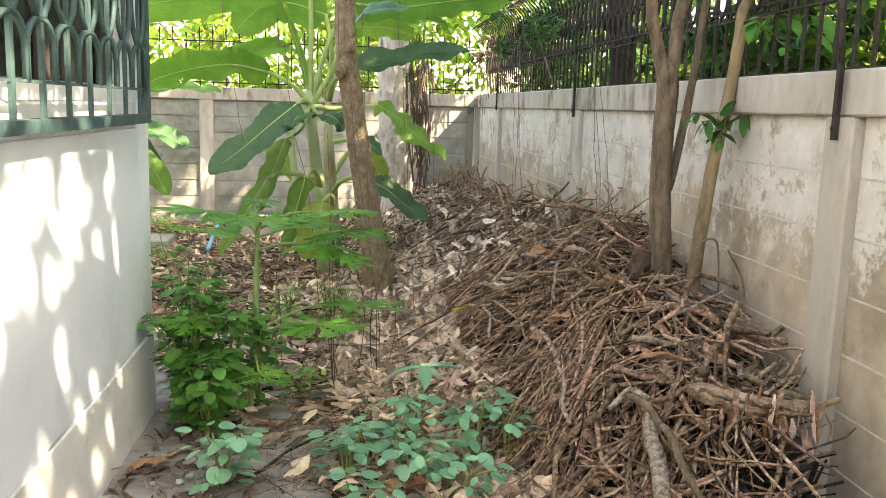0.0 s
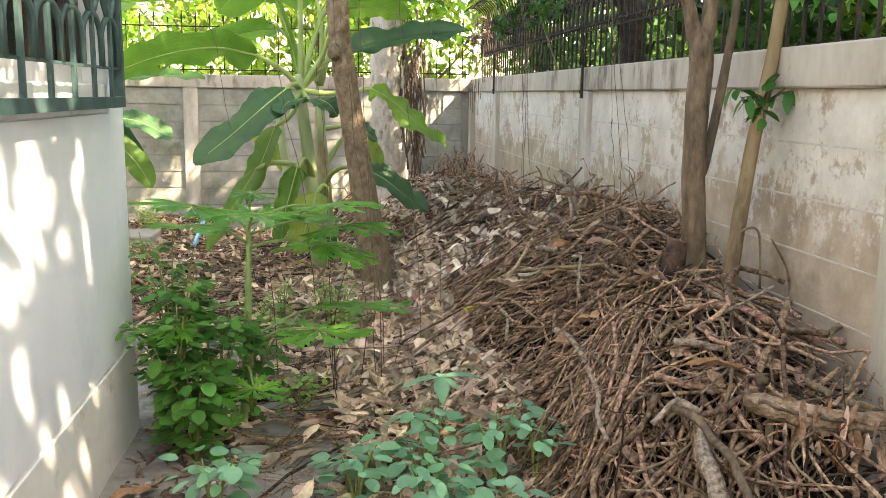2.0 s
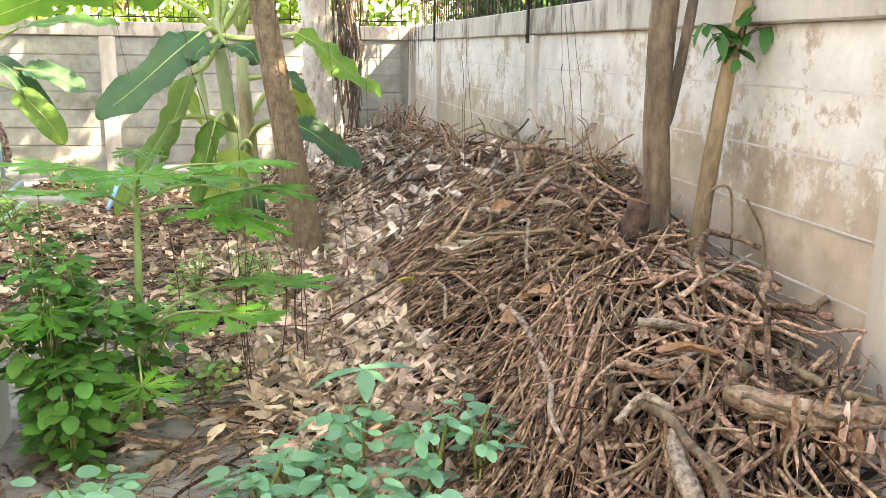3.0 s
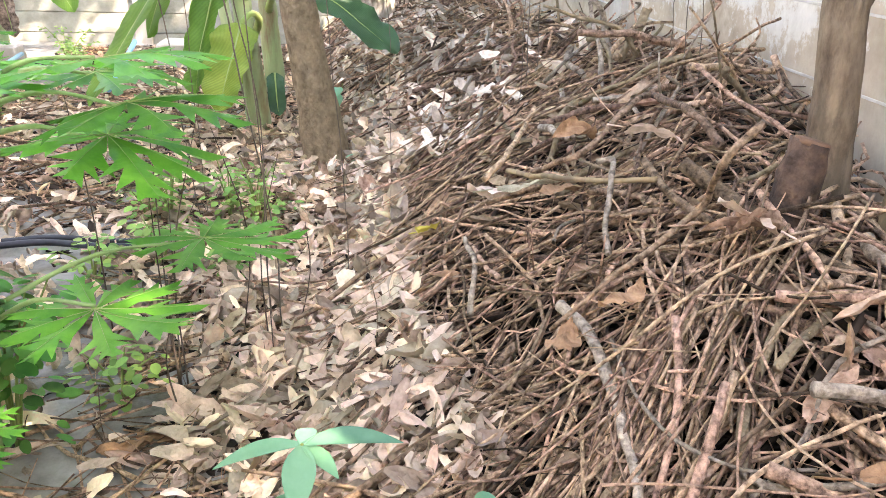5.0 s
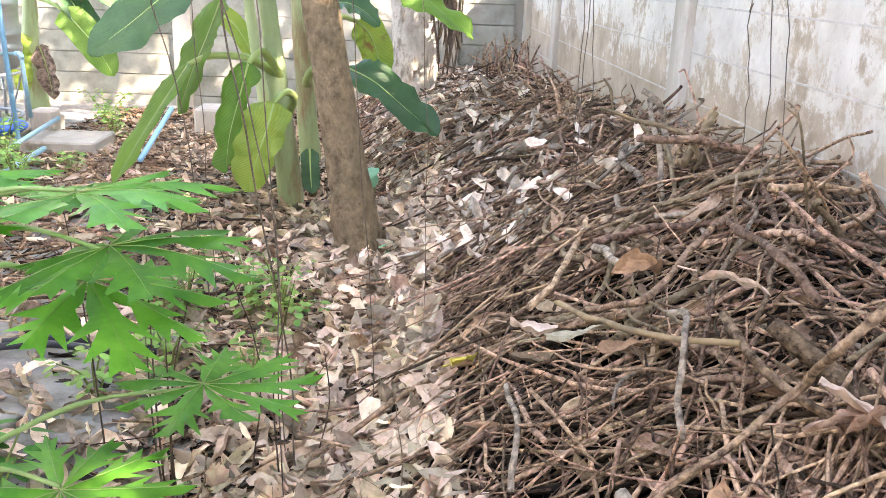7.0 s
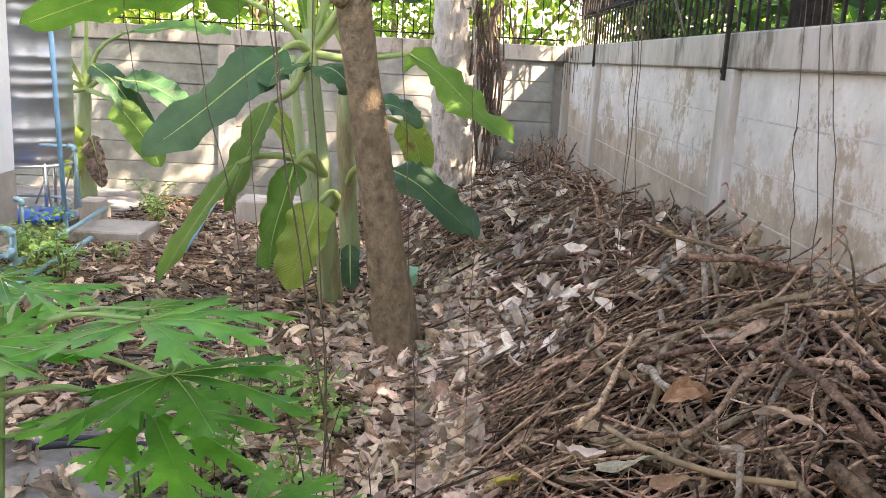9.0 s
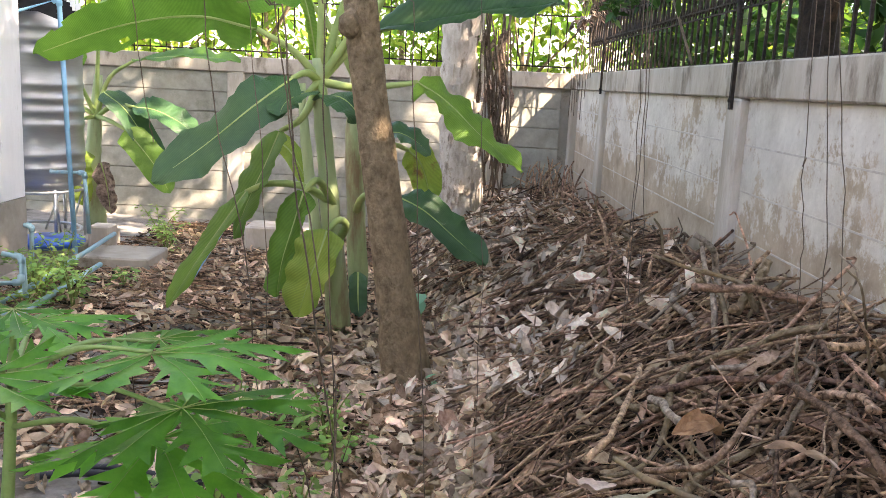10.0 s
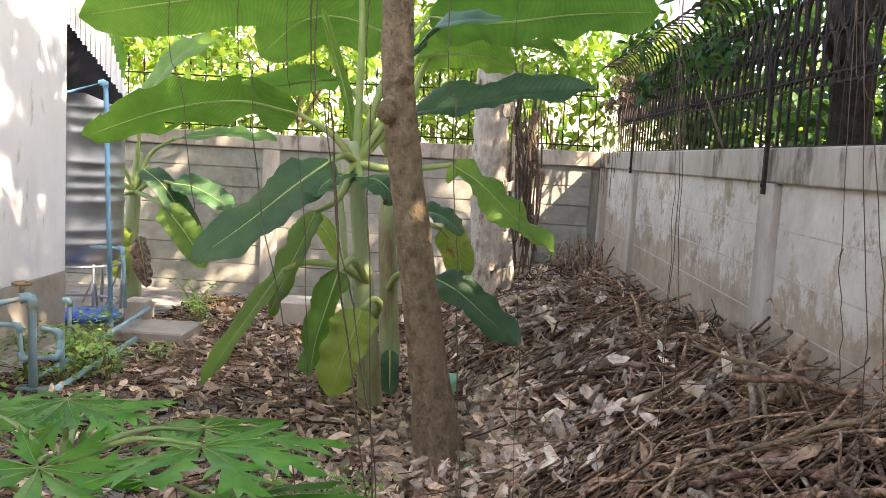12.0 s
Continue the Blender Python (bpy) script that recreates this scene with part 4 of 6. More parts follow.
HUB = (0.035, 5.620, 1.317)
banana_leaf(ban, [(-0.263, 5.500, 1.559), (-0.555, 5.450, 1.603), (-0.910, 5.400, 1.534), (-1.301, 5.350, 1.377)], 0.29, M["banana"], (0.05, 0.75, 0.7), 0.25, 0.06, 1, [HUB, (-0.079, 5.550, 1.456)], 0.2)
banana_leaf(ban, [(-0.148, 6.100, 1.787), (-0.343, 6.100, 1.761), (-0.727, 6.200, 1.683), (-1.093, 6.300, 1.554)], 0.36, M["banana"], (0, 0.3, 1), 0.2, 0.03, 2, [(0.166, 6.100, 1.352), (0.005, 6.100, 1.635)])
banana_leaf(ban, [(0.022, 5.600, 2.321), (-0.357, 5.500, 2.171), (-0.775, 5.300, 2.061), (-1.253, 5.200, 1.947)], 0.40, M["banana"], (0.05, 0.8, 0.6), 0.2, 0.025, 3, [HUB, (0.040, 5.600, 1.926)], 0.15)
banana_leaf(ban, [(0.142, 6.000, 2.042), (-0.147, 6.000, 2.121), (-0.368, 6.000, 2.079), (-0.584, 6.000, 1.881)], 0.40, M["banana"], (0, 0.8, 0.6), 0.2, 0.03, 4, [(0.166, 6.100, 1.352), (0.187, 6.000, 1.764)])
banana_leaf(ban, [(0.298, 5.700, 1.584), (0.608, 5.700, 1.659), (0.931, 5.700, 1.726), (1.275, 5.750, 1.771)], 0.30, M["bananadark"], (0.0, -0.6, 0.8), 0.9, 0.04, 5, [HUB, (0.173, 5.650, 1.472)])
banana_leaf(ban, [(0.369, 5.800, 2.115), (0.732, 5.800, 2.104), (1.148, 5.800, 2.168), (1.593, 5.800, 2.205)], 0.36, M["banana"], (0.1, 0.7, 0.7), 0.4, 0.05, 6, [HUB, (0.181, 5.700, 1.828)])
banana_leaf(ban, [(0.292, 6.200, 1.948), (0.456, 6.200, 1.973), (0.686, 6.200, 1.968), (0.869, 6.200, 1.913)], 0.38, M["banana"], (0.1, 0.5, 0.8), 0.5, 0.03, 7, [(0.166, 6.100, 1.352), (0.212, 6.100, 1.742)])
banana_leaf(ban, [(0.752, 6.500, 2.090), (0.925, 6.500, 2.082), (1.100, 6.500, 2.057), (1.225, 6.500, 1.988)], 0.25, M["banana"], (0.1, 0.1, 1), 0.4, 0.03, 8, [(0.166, 6.100, 1.352), (0.384, 6.300, 1.997)])
banana_leaf(ban, [(0.541, 5.500, 1.340), (0.689, 5.450, 1.255), (0.868, 5.400, 1.097), (1.082, 5.400, 0.931)], 0.24, M["banana"], (0.45, -0.55, 0.6), 0.35, 0.05, 9, [HUB, (0.216, 5.600, 1.297), (0.381, 5.550, 1.313)])
banana_leaf(ban, [(0.475, 5.400, 0.774), (0.607, 5.350, 0.718), (0.755, 5.300, 0.607), (0.922, 5.250, 0.481)], 0.22, M["bananadark"], (0.35, -0.6, 0.6), 0.35, 0.035, 10, [(0.211, 6.000, 0.610), (0.257, 5.800, 0.706), (0.361, 5.600, 0.770)])
banana_leaf(ban, [(-0.048, 5.300, 1.329), (-0.203, 5.200, 1.199), (-0.429, 5.150, 1.000), (-0.654, 5.100, 0.824)], 0.28, M["bananadark"], (-0.35, -0.75, 0.5), 0.2, 0.035, 11, [HUB, (-0.002, 5.450, 1.359)])
banana_leaf(ban, [(-0.264, 5.300, 0.773), (-0.361, 5.200, 0.613), (-0.467, 5.100, 0.432), (-0.575, 5.050, 0.240)], 0.19, M["banana"], (-0.6, -0.5, 0.4), 0.5, 0.012, 12, [(0.125, 5.600, 0.696), (-0.014, 5.500, 0.790), (-0.172, 5.400, 0.808)])
banana_leaf(ban, [(-0.142, 5.500, 1.062), (-0.200, 5.450, 0.902), (-0.270, 5.400, 0.730), (-0.350, 5.400, 0.521)], 0.24, M["banana"], (-0.6, -0.6, 0.3), 0.4, 0.02, 13, [HUB, (-0.036, 5.550, 1.138)])
banana_leaf(ban, [(0.149, 5.200, 0.622), (0.117, 5.170, 0.509), (0.071, 5.150, 0.372), (0.023, 5.150, 0.201)], 0.25, M["bananayellow"], (-0.35, -0.9, 0.1), 0.9, 0.04, 14, [(0.150, 5.600, 0.484), (0.216, 5.400, 0.614), (0.196, 5.250, 0.667)])
banana_leaf(ban, [(0.017, 5.300, 0.789), (-0.029, 5.280, 0.620), (-0.075, 5.260, 0.450), (-0.100, 5.250, 0.266)], 0.20, M["banana"], (-0.5, -0.8, 0.1), 0.9, 0.04, 15, [(0.125, 5.600, 0.696), (0.071, 5.400, 0.837)])
banana_leaf(ban, [(0.108, 5.300, 1.246), (0.189, 5.200, 1.254), (0.257, 5.150, 1.213), (0.298, 5.150, 1.144)], 0.20, M["bananadark"], (0.2, -0.5, 0.8), 0.3, 0.02, 16, [HUB])
banana_leaf(ban, [(0.024, 5.300, 1.264), (-0.015, 5.200, 1.250), (-0.059, 5.150, 1.209), (-0.074, 5.100, 1.157)], 0.18, M["bananadark"], (-0.2, -0.5, 0.8), 0.3, 0.02, 17, [HUB])
banana_leaf(ban, [(0.361, 6.100, 1.052), (0.444, 6.100, 1.047), (0.529, 6.100, 1.006), (0.615, 6.100, 0.935)], 0.18, M["bananadark"], (0.3, -0.5, 0.8), 0.4, 0.02, 18, [(0.182, 6.100, 1.025)])
banana_leaf(ban, [(0.472, 6.400, 0.935), (0.545, 6.400, 0.869), (0.594, 6.400, 0.749), (0.623, 6.400, 0.609)], 0.20, M["bananayellow"], (0.1, -0.95, 0.2), 0.3, 0.04, 19, [(0.196, 6.100, 0.728), (0.355, 6.300, 0.953)])
banana_leaf(ban, [(0.015, 5.620, 1.419), (-0.034, 5.620, 1.664), (-0.108, 5.620, 1.892), (-0.176, 5.620, 2.103)], 0.07, M["banana"], (0.5, -0.9, 0.1), 1.4, 0.004, 20, [HUB])
banana_leaf(ban, [(0.285, 5.500, 1.842), (0.358, 5.400, 1.917), (0.508, 5.300, 2.018), (0.747, 5.200, 2.028)], 0.26, M["bananadark"], (-0.2, -0.4, 0.9), 0.4, 0.02, 21, [HUB, (0.202, 5.600, 1.589)])
banana_leaf(ban, [(0.229, 6.000, 0.246), (0.242, 5.900, 0.171), (0.251, 5.850, 0.086), (0.264, 5.800, 0.035)], 0.10, M["bananadark"], (0.1, -0.9, 0.3), 0.4, 0.01, 22)
banana_leaf(ban, [(-0.390, 6.500, 0.966), (-0.280, 6.500, 0.901), (-0.204, 6.500, 0.798), (-0.144, 6.500, 0.657)], 0.12, M["bananayellow"], (0.1, -0.9, 0.3), 0.4, 0.01, 23)

ban2 = thing("banana_plant", -2.2, 8.9, -0.12, "smaller banana plant with drooping brown-edged leaves", "banana plant")
trunk("stem", [(-2.388, 8.800, -0.076), (-2.406, 8.800, 0.389), (-2.382, 8.800, 0.800), (-2.338, 8.800, 1.258)], [0.10, 0.075, 0.06, 0.035], M["bananastem"], ban2, 16, 10, 0.1)
H2 = (-2.344, 8.750, 0.906)
banana_leaf(ban2, [(-2.214, 8.600, 1.117), (-2.001, 8.500, 0.985), (-1.806, 8.450, 0.730), (-1.622, 8.400, 0.453)], 0.24, M["bananadark"], (0.3, -0.6, 0.7), 0.4, 0.02, 31, [H2])
banana_leaf(ban2, [(-1.962, 8.400, 0.822), (-1.821, 8.350, 0.689), (-1.680, 8.300, 0.533), (-1.568, 8.300, 0.323)], 0.26, M["banana"], (0.3, -0.8, 0.4), 0.3, 0.03, 32, [H2, (-2.122, 8.500, 0.880)])
banana_leaf(ban2, [(-1.928, 8.500, 1.013), (-1.755, 8.500, 0.998), (-1.542, 8.450, 0.915), (-1.378, 8.400, 0.807)], 0.26, M["bananadark"], (0.1, -0.6, 0.8), 0.3, 0.03, 33, [H2, (-2.112, 8.600, 1.024)])
banana_leaf(ban2, [(-2.287, 8.700, 1.656), (-2.092, 8.700, 1.959), (-1.898, 8.700, 2.163), (-1.652, 8.700, 2.248)], 0.42, M["banana"], (-0.5, -0.6, 0.6), 0.3, 0.03, 34, [H2, (-2.325, 8.750, 1.309)])
banana_leaf(ban2, [(-1.946, 8.600, 1.401), (-1.620, 8.500, 1.441), (-1.328, 8.500, 1.457), (-1.035, 8.500, 1.425)], 0.30, M["banana"], (0, -0.3, 1), 0.3, 0.04, 35, [H2, (-2.204, 8.700, 1.241)])
banana_leaf(ban2, [(-2.410, 8.600, 0.884), (-2.469, 8.500, 0.885), (-2.567, 8.500, 0.855), (-2.691, 8.500, 0.789)], 0.22, M["bananadark"], (-0.1, -0.4, 0.9), 0.3, 0.03, 36, [H2])
banana_leaf(ban2, [(-2.466, 8.600, 1.275), (-2.570, 8.600, 1.587), (-2.550, 8.600, 1.926), (-2.481, 8.600, 2.265)], 0.30, M["banana"], (0.3, -0.9, 0.2), 0.2, 0.03, 37, [H2])
banana_leaf(ban2, [(-2.426, 8.650, 0.606), (-2.427, 8.620, 0.457), (-2.417, 8.600, 0.309), (-2.399, 8.600, 0.134)], 0.20, M["bananayellow"], (0, -1, 0.1), 0.4, 0.04, 38)
banana_leaf(ban2, [(-2.273, 8.650, 0.514), (-2.223, 8.620, 0.369), (-2.193, 8.600, 0.222), (-2.180, 8.600, 0.071)], 0.18, M["litterdark"], (0, -1, 0.1), 0.8, 0.05, 39)
banana_leaf(ban2, [(-2.657, 8.700, 1.091), (-2.709, 8.700, 1.238), (-2.686, 8.700, 1.437), (-2.638, 8.700, 1.588)], 0.2, M["bananayellow"], (0, -1, 0.2), 0.4, 0.04, 40, [H2])


# ---- papaya ----
def papaya_leaf(parent, m, size, seed, mat):
    """A palm-shaped leaf of nine deeply cut, pinnate lobes, stalk end at the origin of m, flat in x-y."""
    r = random.Random(seed)
    s, veins = Soup(), Soup()

    def lift(p, drop):
        d = math.hypot(p[0], p[1]) / size
        return Vector((p[0], p[1], 0.06 * size * math.sin(3 * p[0] / size + seed) - 0.06 * size * d * d - drop))

    def put(p, drop=0.0):
        s.v.append(m @ lift(p, drop))
        return len(s.v) - 1

    ctr = put((0, 0))
    lobes = 9
    for k in range(lobes):
        a = math.radians(-152 + 304 * k / (lobes - 1)) + r.uniform(-0.07, 0.07)
        slope = r.uniform(-0.10, 0.09)
        ln = size * (0.62 + 0.38 * math.cos(a * 0.5)) * r.uniform(0.85, 1.1)
        u, v = (math.cos(a), math.sin(a)), (-math.sin(a), math.cos(a))

        def flat(f, q):
            return (u[0] * ln * f + v[0] * ln * q, u[1] * ln * f + v[1] * ln * q)

        mid = [put(flat(f, 0), -slope * ln * f * f) for f in (0.25, 0.42, 0.58, 0.74, 0.88, 1.0)]
        veins.tube([m @ (lift(flat(f, 0), -slope * ln * f * f) + Vector((0, 0, 0.0012))) for f in (0.0, 0.25, 0.5, 0.75, 0.95)], [0.0010, 0.0006, 0.0004, 0.0003, 0.0002], 4)
        for sg in (-1, 1):
            j = r.uniform(0.85, 1.15)
            e = [put(flat(f, sg * q * j), r.uniform(0.0, 0.06) * size - slope * ln * f * f) for f, q in ((0.25, 0.065), (0.43, 0.085), (0.66, 0.25), (0.57, 0.07), (0.83, 0.20), (0.73, 0.055), (0.95, 0.11), (0.87, 0.035))]
            tri = [(ctr, mid[0], e[0]), (mid[0], mid[1], e[1], e[0]), (mid[1], mid[2], e[3], e[1]), (e[1], e[3], e[2]), (mid[2], mid[3], e[5], e[3]),
                   (e[3], e[5], e[4]), (mid[3], mid[4], e[7], e[5]), (e[5], e[7], e[6]), (mid[4], mid[5], e[7])]
            s.f += tri if sg > 0 else [tuple(reversed(q)) for q in tri]
    blade = s.obj("leaf_blade", mat, parent)
    veins.obj("vein", M["midrib"], blade, "pale green veins")
    return blade


def papaya(base, top, leaves, label, seed, stem_r=0.017):
    pap = thing("papaya_plant", *base, label, "papaya plant", "papaya seedlings")
    trunk("stem", [base, Vector(base).lerp(Vector(top), 0.5) + Vector((0.006, 0, 0)), top], [stem_r, stem_r * 0.85, stem_r * 0.55], M["papayastem"], pap, 14, 8, 0.04)
    r = random.Random(seed)
    for i, (frac, tip, size) in enumerate(leaves):
        b = Vector(base).lerp(Vector(top), frac)
        tip = Vector(tip)
        d = tip - b
        knee = b + d * 0.5 + Vector((0, 0, abs(d.length) * 0.10))
        Soup().tube(spline([b, knee, tip], 8), [0.006] * 5 + [0.004] * 4, 6).obj("petiole", M["papayastem"], pap)
        yaw = math.degrees(math.atan2(d.y, d.x))
        papaya_leaf(pap, Matrix.Translation(tip) @ pose(0, 0, 0, r.uniform(-7, 4), r.uniform(-6, 6), yaw), size, seed + i, M["papaya"])
    return pap


papaya((-0.09, 2.45, -0.02), (-0.06, 2.555, 0.84), [
    (0.94, (0.22, 2.45, 0.885), 0.25), (0.90, (0.285, 2.40, 0.80), 0.24), (0.84, (0.23, 2.44, 0.722), 0.27), (0.42, (0.36, 2.65, 0.44), 0.27), (0.38, (0.21, 2.30, 0.44), 0.24),
    (0.92, (-0.01, 2.36, 0.875), 0.22), (0.93, (-0.29, 2.66, 0.855), 0.24), (0.95, (0.12, 2.80, 0.79), 0.24), (0.90, (-0.17, 2.88, 0.785), 0.24), (0.99, (-0.05, 2.54, 0.915), 0.11),
    (0.35, (-0.30, 2.24, 0.48), 0.19), (0.30, (-0.02, 2.16, 0.27), 0.16), (0.86, (-0.25, 2.38, 0.82), 0.20)],
    "young papaya plant with deeply cut bright green leaves", 50)


# ---- low plants ----
LEAF = {}


def leaf_mesh(mat):
    """One rounded leaf, a metre long, that many leaves share."""
    if mat.name not in LEAF:
        ob = Soup().leaf(pose(0, 0, 0), 1.0, 0.72, 0.10, 0.16, 5, 0.7).obj("leaf", mat)
        LEAF[mat.name] = ob.data
        bpy.data.objects.remove(ob)
    return LEAF[mat.name]


def weed(x, y, height, spread, count, leaf, mat, label, seed, name="weed", group="", stems=4, category="weed", crest=1.4):
    r = random.Random(seed)
    z = gz(x, y)
    t = thing(name, x, y, z, label, category, group)
    for k in range(stems):
        st = Soup()
        a = 2 * math.pi * k / stems + r.uniform(-0.5, 0.5)
        reach = spread * r.uniform(0.2, 0.8)
        hgt = height * r.uniform(0.65, 1.0)
        line = spline([(x, y, z - 0.02), (x + 0.4 * reach * math.cos(a), y + 0.4 * reach * math.sin(a), z + hgt * 0.6), (x + reach * math.cos(a), y + reach * math.sin(a), z + hgt)], 8)
        st.tube(line, [lerp(0.005, 0.002, i / 8) for i in range(9)], 5)
        for i in range(count // stems):
            f = 1 - r.random() ** crest * 0.85
            p = line[int(f * 8)]
            b = r.uniform(0, 360)
            ln = r.uniform(0.03, 0.085) * (1.3 - f * 0.6)
            tip = p + Vector((math.cos(math.radians(b)) * ln, math.sin(math.radians(b)) * ln, r.uniform(0, 0.025)))
            ln = leaf * r.uniform(0.55, 1.15)
            shared("leaf", leaf_mesh(mat), t, Matrix.Translation(tip) @ pose(0, 0, 0, r.uniform(-18, 18), r.uniform(-10, 25), b) @ Matrix.Diagonal((ln, ln * r.uniform(0.85, 1.2), ln, 1)))
        st.obj("stem", M["weedstem"], t)
    return t


G = "round-leaved weeds on the path"
LB = "low weed with round blue-green leaves"
for i, (x, y, hgt, spr, c) in enumerate(((-0.10, 1.66, 0.24, 0.16, 70), (0.33, 1.72, 0.20, 0.17, 60), (0.54, 1.63, 0.22, 0.17, 60), (0.41, 1.86, 0.20, 0.15, 45), (0.57, 1.82, 0.33, 0.10, 40), (0.80, 1.77, 0.34, 0.13, 55), (0.92, 1.77, 0.32, 0.10, 35), (0.72, 1.55, 0.16, 0.16, 36), (0.36, 1.42, 0.12, 0.12, 30))):
    weed(x, y, hgt, spr, c, 0.060, M["weed"], LB, 100 + i, group=G, stems=5, crest=2.2)
seedling = thing("seedling", 0.62, 1.93, 0, "tree seedling with long waxy green leaves on the path", "seedling")
Soup().tube(spline([(0.625, 1.94, -0.02), (0.615, 1.935, 0.2), (0.62, 1.93, 0.362)], 8), [0.0045] * 5 + [0.003] * 4, 6).obj("stem", M["weedstem"], seedling)
for yaw, ln, wd, tip in ((12, 0.165, 0.046, -4), (176, 0.15, 0.042, 6), (268, 0.12, 0.046, 14), (80, 0.06, 0.03, -6), (320, 0.08, 0.03, 10)):
    Soup().leaf(pose(0.62, 1.93, 0.36) @ pose(0, 0, 0, 0, tip, yaw), ln, wd * 1.15, 0.35, 0.22, 10, 1.3).obj("leaf", M["weed"], seedling)
GB = "leafy bushes at the house corner"
for i, (x, y, hgt, spr, c, lf) in enumerate(((-0.30, 2.28, 0.62, 0.20, 170, 0.06), (-0.18, 2.38, 0.55, 0.22, 150, 0.055), (-0.36, 2.50, 0.72, 0.16, 130, 0.05), (-0.22, 2.14, 0.36, 0.2, 110, 0.07), (-0.06, 2.5, 0.42, 0.16, 90, 0.05))):
    weed(x, y, hgt * 1.12, spr * 1.15, int(c * 1.74), lf * 0.95, M["bush"], "dense dark green bush against the white wall", 120 + i, "bush", GB, 8, "bush")
GH = "fine weeds among the litter"
for i in range(16):
    x, y = ((rng.uniform(-0.2, 0.4), rng.uniform(2.7, 4.2)) if i < 9 else (rng.uniform(-1.9, -1.3), rng.uniform(5.4, 7.0)))
    weed(x, y, rng.uniform(0.12, 0.28), 0.16, 76, 0.034, M["grass"], "sparse light green weed among dry leaves", 140 + i, "small_weed", GH, 5)
for i, (x, y) in enumerate(((-1.75, 8.6), (-1.5, 8.0), (-1.65, 6.4), (-1.7, 6.1), (-1.55, 5.9), (-1.75, 5.7), (1.35, 9.4))):
    weed(x, y, rng.uniform(0.22, 0.38), 0.26, 190, 0.034, M["grass"], "light green weed beside the pipes", 170 + i, "small_weed", GH, 6)

weed(0.60, 5.60, 0.30, 0.06, 6, 0.12, M["weed"], "broad-leaved green sprout behind the tree trunk", 190, "sprout", stems=2, category="sprout")
weed(0.74, 4.74, 0.10, 0.07, 9, 0.055, M["weed"], "small green sprout at the foot of the tree", 191, "sprout", stems=3, category="sprout")

herbs = thing("dry_herb", 0.3, 2.9, 0, "tall thin dark dry herb stalks", "weed")
for i in range(9):
    x, y = rng.choice(((0.38, 2.95), (0.40, 2.98), (0.28, 2.7), (0.52, 3.05), (0.05, 3.1)))
    x, y = x + rng.gauss(0, 0.03), y + rng.gauss(0, 0.04)
    z0, hgt = gz(x, y), rng.uniform(0.3, 0.85)
    Soup().tube(spline([(x, y, z0), (x + rng.gauss(0, 0.02), y + rng.gauss(0, 0.02), z0 + hgt * 0.5), (x + rng.gauss(0, 0.06), y + rng.gauss(0, 0.05), z0 + hgt)], 6), [0.003, 0.0025, 0.0025, 0.002, 0.002, 0.0015, 0.001], 4).obj("stalk", M["herb"], herbs)

# ---- hanging vines ----
def hanging(name, pts, r, label):
    v = thing(name, *pts[-1], label, "vine", "vines hanging from the tree")
    pts = [Vector((pts[0][0] * 0.9 + 0.1, pts[0][1] + 0.1, 4.3)), *pts]
    if pts[-1][0] > 0.3:
        pts.append((pts[-1][0] + 0.01, pts[-1][1], hz(pts[-1][0], pts[-1][1]) - 0.02))
    line = spline(pts, 26)
    for i in range(1, len(line) - 1):
        line[i] = line[i] + Vector((nz(i, line[i].x * 9, 3.0, 0.45), nz(i, line[i].y * 9, 7.0, 0.45), 0)) * 0.012
    Soup().tube(line, r * 0.78, 5).obj("strand", M["vine"], v)


VL = "thin dry brown vine hanging down"
hanging("vine", [(-0.393, 4.000, 1.965), (-0.355, 4.000, 1.576), (-0.308, 4.000, 1.235), (-0.285, 4.000, 1.100)], 0.0022, VL)
hanging("vine", [(-0.047, 3.600, 1.897), (-0.014, 3.600, 1.611), (0.023, 3.600, 1.234), (0.103, 3.600, 0.882), (0.153, 3.600, 0.465), (0.181, 3.600, 0.179)], 0.0025, VL)
hanging("vine", [(0.156, 3.300, 1.844), (0.185, 3.300, 1.476), (0.220, 3.300, 1.111), (0.242, 3.300, 0.731), (0.259, 3.300, 0.290)], 0.0016, VL)
hanging("vine", [(0.277, 3.000, 1.787), (0.322, 3.000, 1.469), (0.353, 3.000, 1.191), (0.391, 3.000, 0.905), (0.446, 3.000, 0.556), (0.489, 3.000, 0.208)], 0.0029, VL)
hanging("vine", [(0.308, 2.900, 1.767), (0.326, 2.900, 1.464), (0.381, 2.900, 1.165), (0.429, 2.900, 0.919), (0.469, 2.900, 0.600)], 0.0022, VL)
hanging("vine", [(0.387, 3.100, 1.813), (0.400, 3.100, 1.478), (0.411, 3.100, 1.212), (0.430, 3.100, 0.799), (0.449, 3.100, 0.369)], 0.0022, VL)
hanging("vine", [(0.575, 3.200, 1.843), (0.599, 3.200, 1.493), (0.621, 3.200, 1.145), (0.645, 3.200, 0.785), (0.673, 3.200, 0.367)], 0.0018, VL)
hanging("vine", [(0.747, 3.600, 1.935), (0.777, 3.600, 1.522), (0.792, 3.600, 1.110), (0.819, 3.600, 0.685)], 0.0014, VL)
hanging("vine", [(1.331, 4.200, 2.089), (1.361, 4.200, 1.681), (1.387, 4.200, 1.180), (1.383, 4.200, 0.849)], 0.0022, VL)
hanging("vine", [(1.345, 4.200, 2.090), (1.375, 4.200, 1.682), (1.397, 4.200, 1.181), (1.421, 4.200, 0.893)], 0.0020, VL)
